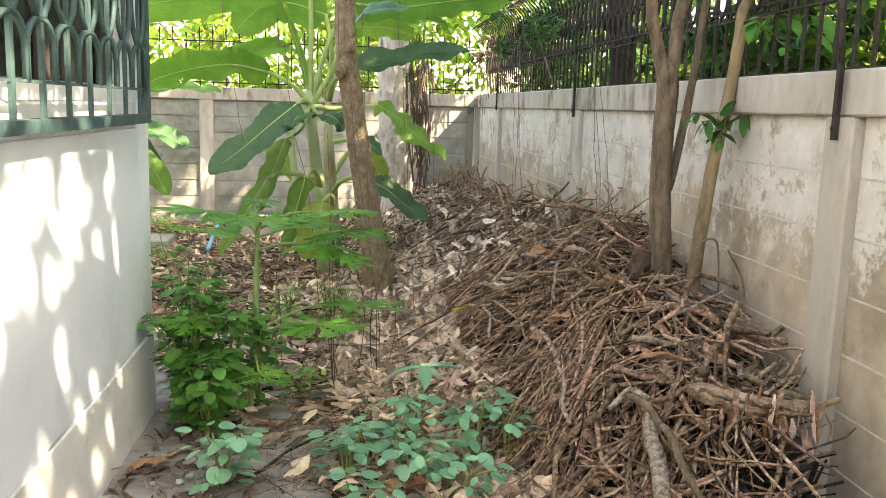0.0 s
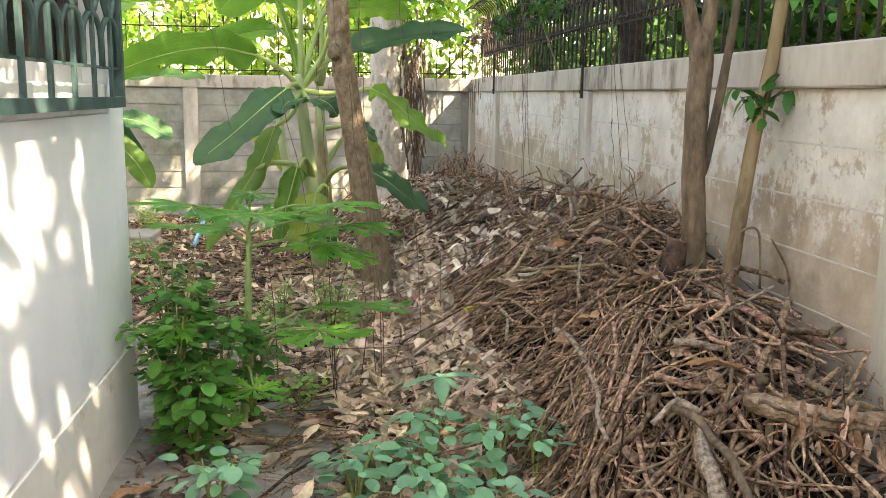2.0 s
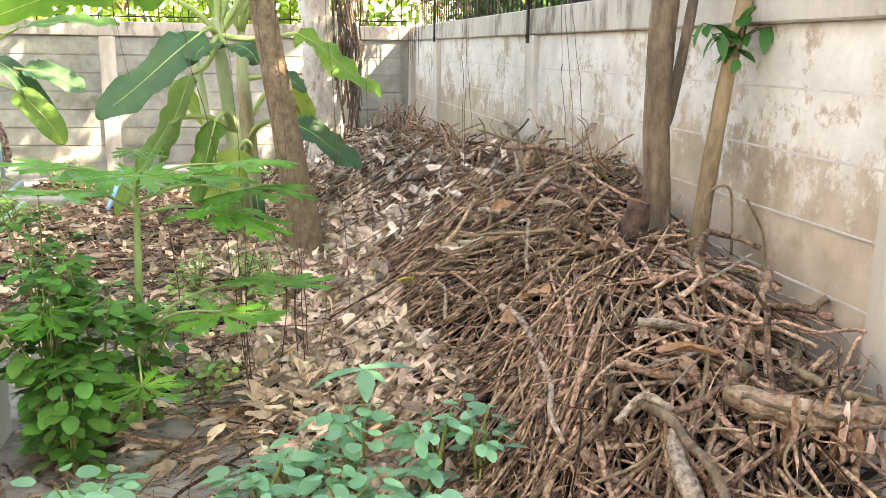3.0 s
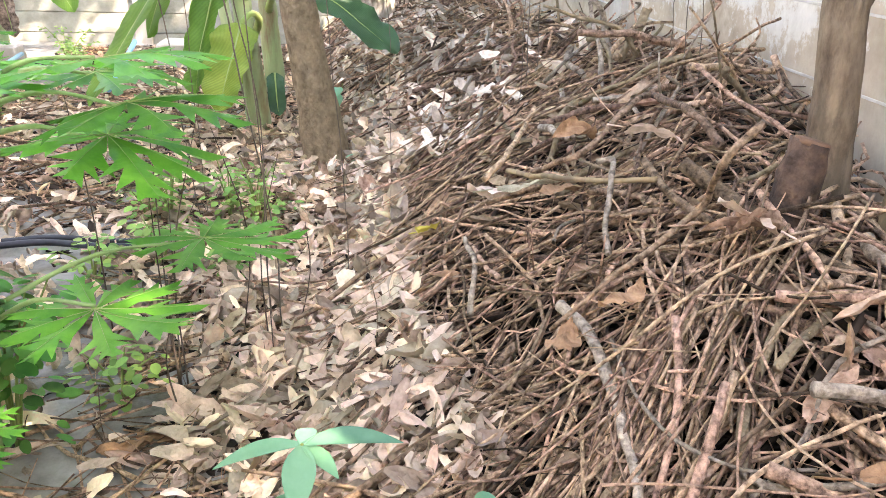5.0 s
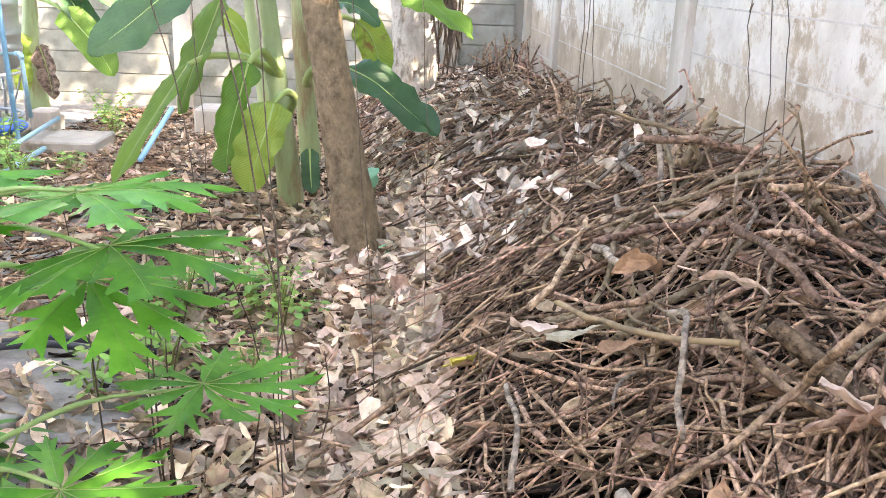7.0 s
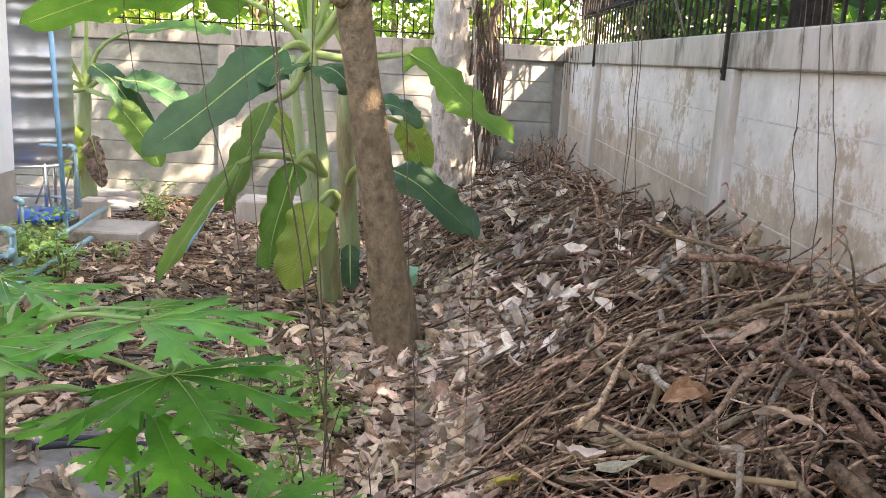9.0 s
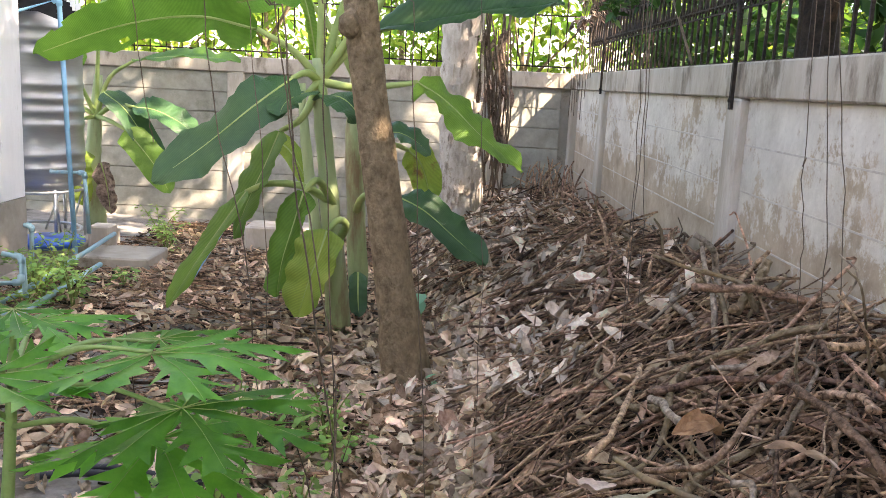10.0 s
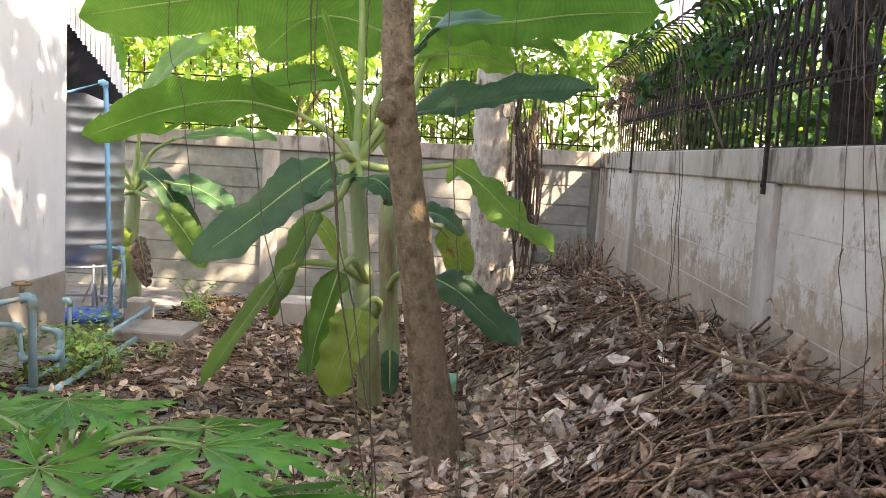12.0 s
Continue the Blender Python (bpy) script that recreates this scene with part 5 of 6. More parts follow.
hanging("vine", [(1.533, 3.200, 1.888), (1.565, 3.200, 1.612), (1.596, 3.200, 1.342), (1.635, 3.200, 1.050), (1.649, 3.200, 0.850), (1.662, 3.200, 0.631)], 0.0018, VL)
hanging("vine", [(1.546, 3.200, 1.889), (1.596, 3.200, 1.546), (1.641, 3.200, 1.275), (1.676, 3.200, 1.052), (1.715, 3.200, 0.635)], 0.0018, VL)
hanging("vine", [(1.286, 3.900, 1.771), (1.305, 3.900, 1.148), (1.307, 3.900, 0.844)], 0.0018, VL)
hanging("vine", [(1.670, 3.500, 1.482), (1.681, 3.500, 1.173), (1.712, 3.500, 0.922)], 0.0018, VL)

# ---- the garden beyond the walls ----
tagged(part("neighbour_wall", slab((6.2, 2.0, -0.3), (6.4, 16, 2.2), 0), M["white"], None), "white rendered wall in the next garden", "wall", kind="structure")
nt = thing("tree", 2.75, 4.6, -0.2, "thick dark trunk behind the iron fence", "tree")
trunk("trunk", [(2.300, 4.900, 1.128), (2.267, 4.900, 1.519), (2.249, 4.900, 1.855), (2.232, 4.900, 2.139), (2.95, 4.9, 3.4)], [0.095, 0.09, 0.085, 0.08, 0.06], M["iron"], nt, 30, 14, 0.12)
# three added crowns, out of view, set where they shade the yard from sun
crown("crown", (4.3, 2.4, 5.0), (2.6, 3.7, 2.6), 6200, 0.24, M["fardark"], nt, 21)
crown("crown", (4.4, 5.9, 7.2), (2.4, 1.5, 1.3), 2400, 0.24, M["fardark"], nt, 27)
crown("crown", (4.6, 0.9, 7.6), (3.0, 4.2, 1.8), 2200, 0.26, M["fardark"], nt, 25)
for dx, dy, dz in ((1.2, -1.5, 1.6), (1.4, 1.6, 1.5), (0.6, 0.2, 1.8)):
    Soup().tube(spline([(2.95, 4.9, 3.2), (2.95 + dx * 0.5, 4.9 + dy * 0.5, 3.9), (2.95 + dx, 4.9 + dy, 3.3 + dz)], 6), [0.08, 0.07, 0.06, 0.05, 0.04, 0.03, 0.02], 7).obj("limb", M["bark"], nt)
# unseen trees, added to break up the sun over the house and yard
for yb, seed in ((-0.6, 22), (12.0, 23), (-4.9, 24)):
    nb = thing("tree", 4.6, yb, -0.2, "unseen leafy tree added to shade the yard", "tree")
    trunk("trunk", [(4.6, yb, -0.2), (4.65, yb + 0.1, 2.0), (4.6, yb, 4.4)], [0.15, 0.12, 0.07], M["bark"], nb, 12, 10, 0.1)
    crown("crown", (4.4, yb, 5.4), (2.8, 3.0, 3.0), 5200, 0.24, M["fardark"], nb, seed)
GF = "garden trees beyond the walls"
gardens = [((x, 12.2 + (i % 2) * 1.3, 1.9 + 0.5 * (i % 3)), (2.2, 1.6, 1.7), 1500, 0.17, "far") for i, x in enumerate((-8, -6.4, -4.8, -3.2, -1.6, 0.0, 1.6, 3.4))]
gardens += [((x, 17.5, 3.2 + (i % 2)), (3.4, 2.2, 2.6), 1500, 0.26, "far") for i, x in enumerate((-10, -6.5, -3, 0.5, 4))]
# every other shrub here wears the foliage colour darkened as if in shade
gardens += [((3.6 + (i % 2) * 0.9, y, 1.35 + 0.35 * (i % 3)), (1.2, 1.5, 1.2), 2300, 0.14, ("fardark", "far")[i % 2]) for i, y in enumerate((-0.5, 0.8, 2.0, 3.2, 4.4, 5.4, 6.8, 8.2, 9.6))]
# unseen shrubs behind the start, added to block sky light from there
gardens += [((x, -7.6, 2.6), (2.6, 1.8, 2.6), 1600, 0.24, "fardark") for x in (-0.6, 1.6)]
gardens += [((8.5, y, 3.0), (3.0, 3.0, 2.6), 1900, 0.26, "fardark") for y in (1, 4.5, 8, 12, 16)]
for i, (c, size, count, lf, mat) in enumerate(gardens):
    t = thing("garden_tree", c[0], c[1], -0.2, "green garden shrub beyond the wall", "tree", GF)
    Soup().tube(spline([(c[0], c[1], -0.2), (c[0] + 0.05, c[1], c[2] * 0.5), c], 5), [0.06, 0.055, 0.05, 0.04, 0.03, 0.02], 7).obj("trunk", M["bark"], t)
    for k in range(4):
        a = k * 1.6 + i
        Soup().tube([(c[0] + 0.03, c[1], c[2] * 0.7), (c[0] + math.cos(a) * size[0] * 0.4, c[1] + math.sin(a) * size[1] * 0.4, c[2] + size[2] * 0.2)], [0.025, 0.008], 5).obj("limb", M["bark"], t)
    crown("crown", c, size, count, lf, M[mat], t, 200 + i)
creeper = thing("creeper", 2.0, 6.5, 1.6, "dark green creeper over the top of the iron fence", "creeper")
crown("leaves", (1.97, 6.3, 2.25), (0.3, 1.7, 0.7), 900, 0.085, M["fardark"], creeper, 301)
Soup().tube(spline([(2.03, 6.0, 1.52), (1.99, 6.4, 1.9), (2.0, 6.9, 2.2), (1.98, 7.4, 2.3)], 10), 0.008, 5).obj("vine_stem", M["vine"], creeper)
dryc = thing("creeper", 2.0, 9.3, 1.6, "dry creeper hanging over the fence corner", "creeper")
crown("leaves", (1.95, 9.3, 1.95), (0.3, 0.7, 0.35), 110, 0.08, M["litterdark"], dryc, 302)
for k in range(12):
    y = 8.8 + 0.1 * k
    Soup().tube(spline([(2.0, y, 2.2), (1.93, y + rng.uniform(-0.1, 0.1), 1.8), (1.92, y + rng.uniform(-0.1, 0.1), rng.uniform(1.0, 1.5))], 6), 0.004, 4).obj("vine_stem", M["vine"], dryc)

# ---- brush heap ----
heap = thing("brush_heap", 1.4, 4, 0, "long heap of dry grey-brown branches and twigs", "brush heap")
# core sheet below the sticks, painted as dark as the shaded voids
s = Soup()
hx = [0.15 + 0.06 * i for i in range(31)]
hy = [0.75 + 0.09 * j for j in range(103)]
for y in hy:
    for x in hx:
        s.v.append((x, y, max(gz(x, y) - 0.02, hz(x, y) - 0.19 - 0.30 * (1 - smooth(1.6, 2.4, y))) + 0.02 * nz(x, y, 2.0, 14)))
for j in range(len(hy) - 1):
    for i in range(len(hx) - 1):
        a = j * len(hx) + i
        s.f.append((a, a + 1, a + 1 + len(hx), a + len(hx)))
s.obj("core", M["mound"], heap, "heap core coloured near black for the shaded voids")


def stick_line(r, x, y, length, ang, lift, f, wob=0.05, n=6, steep=0.10, stiff=0.25):
    """A crooked line over the surface f: its heading drifts and kinks as a dry twig's does."""
    turn, h, step = r.gauss(0, 0.6) / n, ang, length / n
    path = [(0.0, 0.0)]
    for i in range(n):
        path.append((path[-1][0] + math.cos(h) * step, path[-1][1] + math.sin(h) * step))
        h += turn + r.gauss(0, 0.10 + wob * 0.7)
    cx, cy = path[n // 2]
    out = [Vector((min(1.93, x + px - cx), y + py - cy, 0)) for px, py in path]
    zs = [f(p.x, p.y) for p in out]
    mean, tilt = sum(zs) / len(zs), max(-0.22, min(0.22, r.gauss(0, steep)))
    slope = sum(z * (i / n - 0.5) for i, z in enumerate(zs)) / sum((i / n - 0.5) ** 2 for i in range(n + 1))
    for i, (p, z) in enumerate(zip(out, zs)):
        p.z = lerp(z, mean + slope * (i / n - 0.5), stiff) + lift + tilt * length * (0.5 - i / n) + r.gauss(0, 0.003)
    return out


def heap_angle(r, x, y):
    """At the front the sticks fan out downhill from the crest; further back they lie down the slope, and many lie across."""
    if r.random() < 0.52:
        return r.uniform(0, 2 * math.pi)
    if y < 2.45:
        return math.atan2(y - 2.55, x - 1.75) + r.gauss(0, 0.42)
    base = 196 if y < 3.7 else 165
    return math.radians(base + 110 * nz(x, y, 4.0, 1.9) + r.gauss(0, 24))


def heap_spot(r, y0, y1, power):
    y = y0 + (y1 - y0) * r.random() ** power
    x0 = float(np.interp(y, HY, HX))
    x1 = float(np.interp(y, (1.5, 1.9, 2.3), (1.66, 1.75, 1.93)))
    return x0 + 0.02 + (x1 - x0) * r.random() ** 0.9, y


# the lower layer is coloured dark so that gaps between sticks read as shade
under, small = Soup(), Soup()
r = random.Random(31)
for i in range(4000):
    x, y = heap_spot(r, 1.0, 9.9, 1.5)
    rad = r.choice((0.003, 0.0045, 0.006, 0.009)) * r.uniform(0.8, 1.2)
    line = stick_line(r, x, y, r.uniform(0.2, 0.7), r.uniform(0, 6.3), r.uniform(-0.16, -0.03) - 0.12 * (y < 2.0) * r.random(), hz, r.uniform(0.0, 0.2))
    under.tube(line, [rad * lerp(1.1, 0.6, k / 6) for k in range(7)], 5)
under.obj("lower_twig_mat", M["gapstick"], heap, "old twigs under the heap's surface, darkened for the shaded gaps")["kind"] = "stuff"
for i in range(5400):
    x, y = heap_spot(r, 1.0, 9.9, 1.45)
    if y < 2.1 and x > 1.15 and r.random() < 0.78:
        continue
    if nz(x, y, 3.3, 3.4) > 0.08 and r.random() < 0.8:
        continue
    ln = r.choice((0.2, 0.35, 0.55, 0.8, 1.1)) * r.uniform(0.7, 1.25)
    if x < float(np.interp(y, HY, HX)) + 0.25:
        ln *= 0.5
    if r.random() < 0.2 and y > 1.7:
        x, ln = x - 0.32 * r.random(), ln * 0.6
    rad = r.choice((0.001, 0.0015, 0.002, 0.0028, 0.0036, 0.0045, 0.006)) * r.uniform(0.8, 1.2)
    line = stick_line(r, x, y, ln, heap_angle(r, x, y), 0.04 - 0.115 * r.random() ** 1.1, hz, r.choice((0.02, 0.06, 0.15, 0.3)), 10, 0.12, r.uniform(0.2, 0.8))
    knot = r.uniform(0, 6)
    small.tube(line, [rad * lerp(1.15, 0.55, k / 10) * (1 + 0.12 * math.sin(k * 2.1 + knot)) for k in range(11)], 5)
small.obj("twig_mat", M["stick"], heap)["kind"] = "stuff"


def loose_stick(name, r, x, y, length, ang, lift, rad, wob, stiff):
    """One stick on the heap, knobbly and tapered, some with a side shoot."""
    line = spline(stick_line(r, x, y, length, ang, lift, hz, wob, 7, 0.09, stiff), 20)
    s = Soup().tube(line, [rad * lerp(1.15, 0.6, k / 20) * r.uniform(0.86, 1.14) for k in range(21)], 7)
    if r.random() < 0.35:
        k = r.randrange(5, 16)
        d = Vector((r.uniform(-1, 1), r.uniform(-1, 1), r.uniform(-0.2, 0.3))).normalized()
        s.tube([line[k], line[k] + d * 0.06, line[k] + d * r.uniform(0.1, 0.22)], [rad * 0.7, rad * 0.5, rad * 0.25], 5)
    s.obj(name, M["stickobj"], heap)


r = random.Random(32)
for i in range(295):
    front = i < 165
    x, y = heap_spot(r, 1.05, 2.4, 1.0) if front else heap_spot(r, 2.3, 6.2, 1.25)
    rad = r.choice((0.0045, 0.006, 0.008, 0.0105) if front else (0.004, 0.0055, 0.007, 0.0095)) * r.uniform(0.75, 1.15)
    loose_stick("stick", r, x, y, r.uniform(0.35, 1.1), heap_angle(r, x, y), r.uniform(-0.08, 0.035), rad, r.choice((0.06, 0.18, 0.35)), r.uniform(0.3, 0.9))
# long thin twigs: a bundle combed down the front slope, the rest strewn over the heap
for i in range(295):
    if i < 120:
        f = r.random()
        x, y = lerp(1.52, 0.98, f) + r.gauss(0, 0.05), lerp(2.32, 1.72, f) + r.gauss(0, 0.06)
        ang = radians(226) + r.gauss(0, 0.14)
        ln, lift = r.uniform(0.45, 0.95), r.uniform(-0.03, 0.03)
    else:
        x, y = heap_spot(r, 1.7, 4.6, 1.1)
        ang, ln, lift = heap_angle(r, x, y), r.uniform(0.4, 1.2), r.uniform(-0.03, 0.05)
    loose_stick("twig", r, x, y, ln, ang, lift, r.uniform(0.0018, 0.0044), r.choice((0.03, 0.08, 0.2)), r.uniform(0.3, 0.8))
r = random.Random(33)
s = Soup()
for i in range(1150):
    y = 4.5 + 5.3 * r.random()
    x0 = float(np.interp(y, HY, HX))
    x = x0 + 0.1 + (1.85 - x0) * r.random()
    rad = r.uniform(0.003, 0.009)
    s.tube(stick_line(r, x, y, r.uniform(0.3, 0.9), r.uniform(0, 6.3), r.uniform(-0.02, 0.06), hz, r.uniform(0.05, 0.3)), [rad * lerp(1.1, 0.6, k / 6) for k in range(7)], 5)
s.obj("far_twig_mat", M["stick"], heap)["kind"] = "stuff"


def branch(pts, r0, r1, mat=None, label="", n=30, knots=0.09):
    line = spline(pts, n)
    for i in range(n + 1):
        p = line[i]
        line[i] = p + Vector((nz(p.x, p.y, p.z + 1, 9), nz(p.x, p.y, p.z + 5, 9), nz(p.x, p.y, p.z + 9, 9))) * min(0.016, 1.4 * max(r0, r1))
    q = [lerp(r0, r1, i / n) * (1 + 0.16 * nz(i * 0.37, r0 * 900, 2.0) + (0.10 if i % 9 == 4 else 0)) for i in range(n + 1)]
    s = Soup().tube(line, q, 9)
    for i, v in enumerate(s.v):
        c = line[min(i // 9, n)]
        v += (v - c) * knots * 2 * nz(v.x, v.y, v.z, 30.0)
    return s.obj("branch", mat or M["stickobj"], heap, label)


branch([(1.399, 3.450, 0.816), (1.585, 3.500, 0.808), (1.769, 3.530, 0.771)], 0.011, 0.014)
branch([(1.579, 3.620, 0.707), (1.630, 3.620, 0.792), (1.668, 3.620, 0.886)], 0.012, 0.016, M["bark"])
branch([(1.283, 3.500, 0.888), (1.405, 3.500, 0.863), (1.536, 3.500, 0.825), (1.611, 3.500, 0.747)], 0.005, 0.009, M["bark"])
branch([(1.521, 3.900, 0.894), (1.580, 3.900, 0.856), (1.612, 3.900, 0.767), (1.623, 3.800, 0.644)], 0.010, 0.013, M["greystick"])
branch([(1.610, 3.550, 0.825), (1.645, 3.500, 0.848), (1.711, 3.500, 0.853)], 0.006, 0.004)
branch([(1.482, 4.300, 0.891), (1.516, 4.300, 0.839), (1.529, 4.300, 0.753)], 0.004, 0.006, M["bark"])
branch([(1.408, 2.150, 0.825), (1.348, 2.150, 0.768), (1.384, 2.298, 0.629), (1.277, 2.262, 0.571), (1.173, 2.245, 0.489), (1.089, 2.241, 0.396)], 0.008, 0.005, M["stickobj"], "long brown branch")
branch([(1.111, 2.939, 0.521), (1.155, 2.703, 0.574), (1.208, 2.564, 0.611), (1.333, 2.442, 0.647)], 0.007, 0.006, M["bark3"])
branch([(1.239, 2.567, 0.654), (1.269, 2.545, 0.664), (1.252, 2.480, 0.636), (1.230, 2.411, 0.584), (1.206, 2.316, 0.529)], 0.007, 0.006, M["greystick"], "pale curled root")
branch([(1.154, 2.813, 0.556), (1.223, 2.669, 0.636), (1.343, 2.781, 0.704), (1.464, 2.920, 0.732), (1.764, 3.388, 0.687), (2.016, 3.550, 0.724)], 0.007, 0.0085)
branch([(1.471, 2.921, 0.732), (1.459, 2.599, 0.757), (1.484, 2.473, 0.709)], 0.009, 0.010)
branch([(1.244, 3.196, 0.584), (1.254, 2.889, 0.626)], 0.011, 0.009, M["greystick"])
branch([(1.358, 3.504, 0.591), (1.477, 3.456, 0.626), (1.604, 3.266, 0.652)], 0.011, 0.013)
branch([(1.057, 3.055, 0.456), (1.145, 3.105, 0.539), (1.275, 3.456, 0.579)], 0.009, 0.007)
branch([(0.961, 2.472, 0.326), (0.975, 2.567, 0.388), (0.979, 2.762, 0.398)], 0.007, 0.006, M["greystick"])
branch([(1.412, 2.014, 0.566), (1.635, 1.959, 0.589), (1.717, 1.847, 0.571), (1.902, 1.850, 0.495), (2.054, 1.800, 0.492)], 0.011, 0.014, M["stickobj"])
branch([(1.925, 1.850, 0.488), (1.989, 1.830, 0.549)], 0.012, 0.013, M["bark"])
branch([(1.645, 1.985, 0.584), (1.726, 2.138, 0.639), (1.845, 2.285, 0.659), (1.936, 2.142, 0.629)], 0.012, 0.010)
branch([(1.807, 2.300, 0.693), (1.825, 2.300, 0.787), (1.908, 2.300, 0.793), (1.926, 2.300, 0.569)], 0.004, 0.005, M["bark"])
branch([(1.908, 2.200, 0.780), (1.980, 2.200, 0.664), (1.990, 2.200, 0.554), (1.890, 2.200, 0.541)], 0.004, 0.006, M["bark"])
log = thing("shredded_log", *(1.625, 1.330, 0.383), "split log with shredded reddish bark on the heap", "log")
line = spline([(1.482, 1.484, 0.418), (1.636, 1.355, 0.403), (1.828, 1.307, 0.406)], 16)
r = random.Random(35)
ls = Soup().tube(line, [0.034 * q for q in (0.5, 0.8, 0.95, 1.0, 1.04, 1.05, 1.0, 0.98, 1.0, 1.02, 0.98, 0.95, 0.92, 0.9, 0.85, 0.7, 0.45)], 14)
for i, v in enumerate(ls.v):
    c = line[min(i // 14, 16)]
    v += (v - c) * (0.35 * nz(v.x * 0.3, v.y * 1.6, v.z * 1.6, 26.0) + 0.2 * nz(v.x, v.y, v.z, 60.0))
ls.obj("wood", M["logwood"], log)
for i in range(7):
    a, k0, k1 = r.uniform(0, 6.3), r.randrange(0, 6), r.randrange(11, 17)
    off = Vector((0, math.cos(a), math.sin(a))) * 0.033
    pts = [p + off * r.uniform(0.85, 1.2) + Vector((0, r.gauss(0, 0.002), r.gauss(0, 0.002))) for p in line[k0:k1]]
    pts.append(pts[-1] + Vector((r.uniform(0.02, 0.06), r.gauss(0, 0.015), r.gauss(-0.005, 0.015))))
    rr = r.uniform(0.005, 0.011)
    Soup().tube(pts, [rr * r.uniform(0.7, 1.15) for _ in pts[:-1]] + [rr * 0.2], 6).obj("splinter", M["logwood"] if i % 3 else M["bark2"], log)
for i in range(40):
    p = line[r.randrange(5, 17)] + Vector((r.gauss(0, 0.02), r.gauss(-0.035, 0.015), r.gauss(-0.05, 0.03)))
    Soup().dry(Matrix.Translation(p) @ pose(0, 0, 0, r.uniform(-60, 60), r.uniform(60, 115), r.uniform(220, 320)), r.uniform(0.07, 0.18), r.uniform(0.02, 0.055), r, 7).obj("bark_strip", M[("rustleaf", "caught", "litter")[i % 3]], log)
branch([(1.762, 1.395, 0.441), (1.874, 1.400, 0.390), (1.948, 1.350, 0.423)], 0.013, 0.009, M["bark3"])
branch([(1.713, 1.397, 0.431), (1.894, 1.600, 0.420), (2.016, 1.620, 0.592)], 0.007, 0.005)
branch([(1.345, 1.46, 0.335), (1.317, 1.33, 0.265), (1.282, 1.136, 0.180)], 0.024, 0.027, M["greystick"], "thick grey barked branch", knots=0.08)
branch([(1.304, 1.566, 0.371), (1.351, 1.376, 0.341), (1.367, 1.184, 0.268), (1.392, 1.057, 0.190)], 0.014, 0.010, M["bark2"])
branch([(1.237, 1.571, 0.318), (1.314, 1.567, 0.391), (1.338, 1.487, 0.378)], 0.009, 0.011, M["greystick"])
branch([(1.532, 1.461, 0.476), (1.547, 1.500, 0.463)], 0.018, 0.02, M["bark2"])

# a tangle of thicker crooked branches on the crest and towards the wall
r = random.Random(37)
for i in range(96):
    x, y = (r.uniform(1.2, 1.88), r.uniform(2.6, 3.9)) if i < 60 else (r.uniform(1.15, 1.8), r.uniform(1.25, 2.3))
    rad = r.choice((0.0045, 0.006, 0.0085, 0.012)) * r.uniform(0.85, 1.15)
    line = stick_line(r, x, y, r.uniform(0.3, 0.85), r.uniform(0, 6.3), r.uniform(-0.04, 0.07), hz, r.uniform(0.2, 0.45), 5, 0.22, 0.7)
    branch(line, rad, rad * 0.6, M[("stickobj", "stickobj", "greystick", "bark")[i % 4]], n=20)

# crooked ends that stand up from the tangle beside the wall
r = random.Random(38)
for i in range(20):
    x, y = r.uniform(1.42, 1.86), r.uniform(2.75, 4.3)
    z, hgt, a = hz(x, y), r.uniform(0.10, 0.26), r.uniform(0, 6.3)
    d = Vector((math.cos(a), math.sin(a), 0)) * r.uniform(0.05, 0.2)
    tip = Vector((min(1.92, x + d.x), y + d.y, z + hgt))
    hook = tip + Vector((r.uniform(-0.04, 0.02), r.uniform(-0.04, 0.04), r.uniform(0.0, 0.05)))
    rad = r.choice((0.003, 0.004, 0.006, 0.009))
    branch([(x - d.x, y - d.y, z - 0.06), Vector((x, y, z + hgt * 0.45)), tip, hook], rad * 1.15, rad * 0.75, M[("stickobj", "bark", "stickobj", "greystick")[i % 4]], n=16)

# upright stubs of cut twigs along the wall
r = random.Random(36)
for i in range(84):
    y = r.choice((r.uniform(4.3, 6.0), r.uniform(8.6, 9.7), r.uniform(8.4, 9.7), r.uniform(5.5, 9)))
    x = r.uniform(1.5, 1.88)
    z = hz(x, y)
    hgt = r.uniform(0.07, 0.22) if y < 8.4 else r.uniform(0.12, 0.38)
    line = spline([(x, y, z - 0.05), (x + r.gauss(0, 0.03), y + r.gauss(0, 0.03), z + hgt * 0.6), (min(1.93, x + r.gauss(0, 0.07)), y + r.gauss(0, 0.07), z + hgt)], 5)
    Soup().tube(line, [r.uniform(0.005, 0.011) * q for q in (1.2, 1.1, 1, 0.9, 0.8, 0.7)], 6).obj("stub", M["stickobj"], heap)

# ---- fallen leaves ----
def top(x, y):
    return max(gz(x, y), hz(x, y) if x > 0.1 else -9)


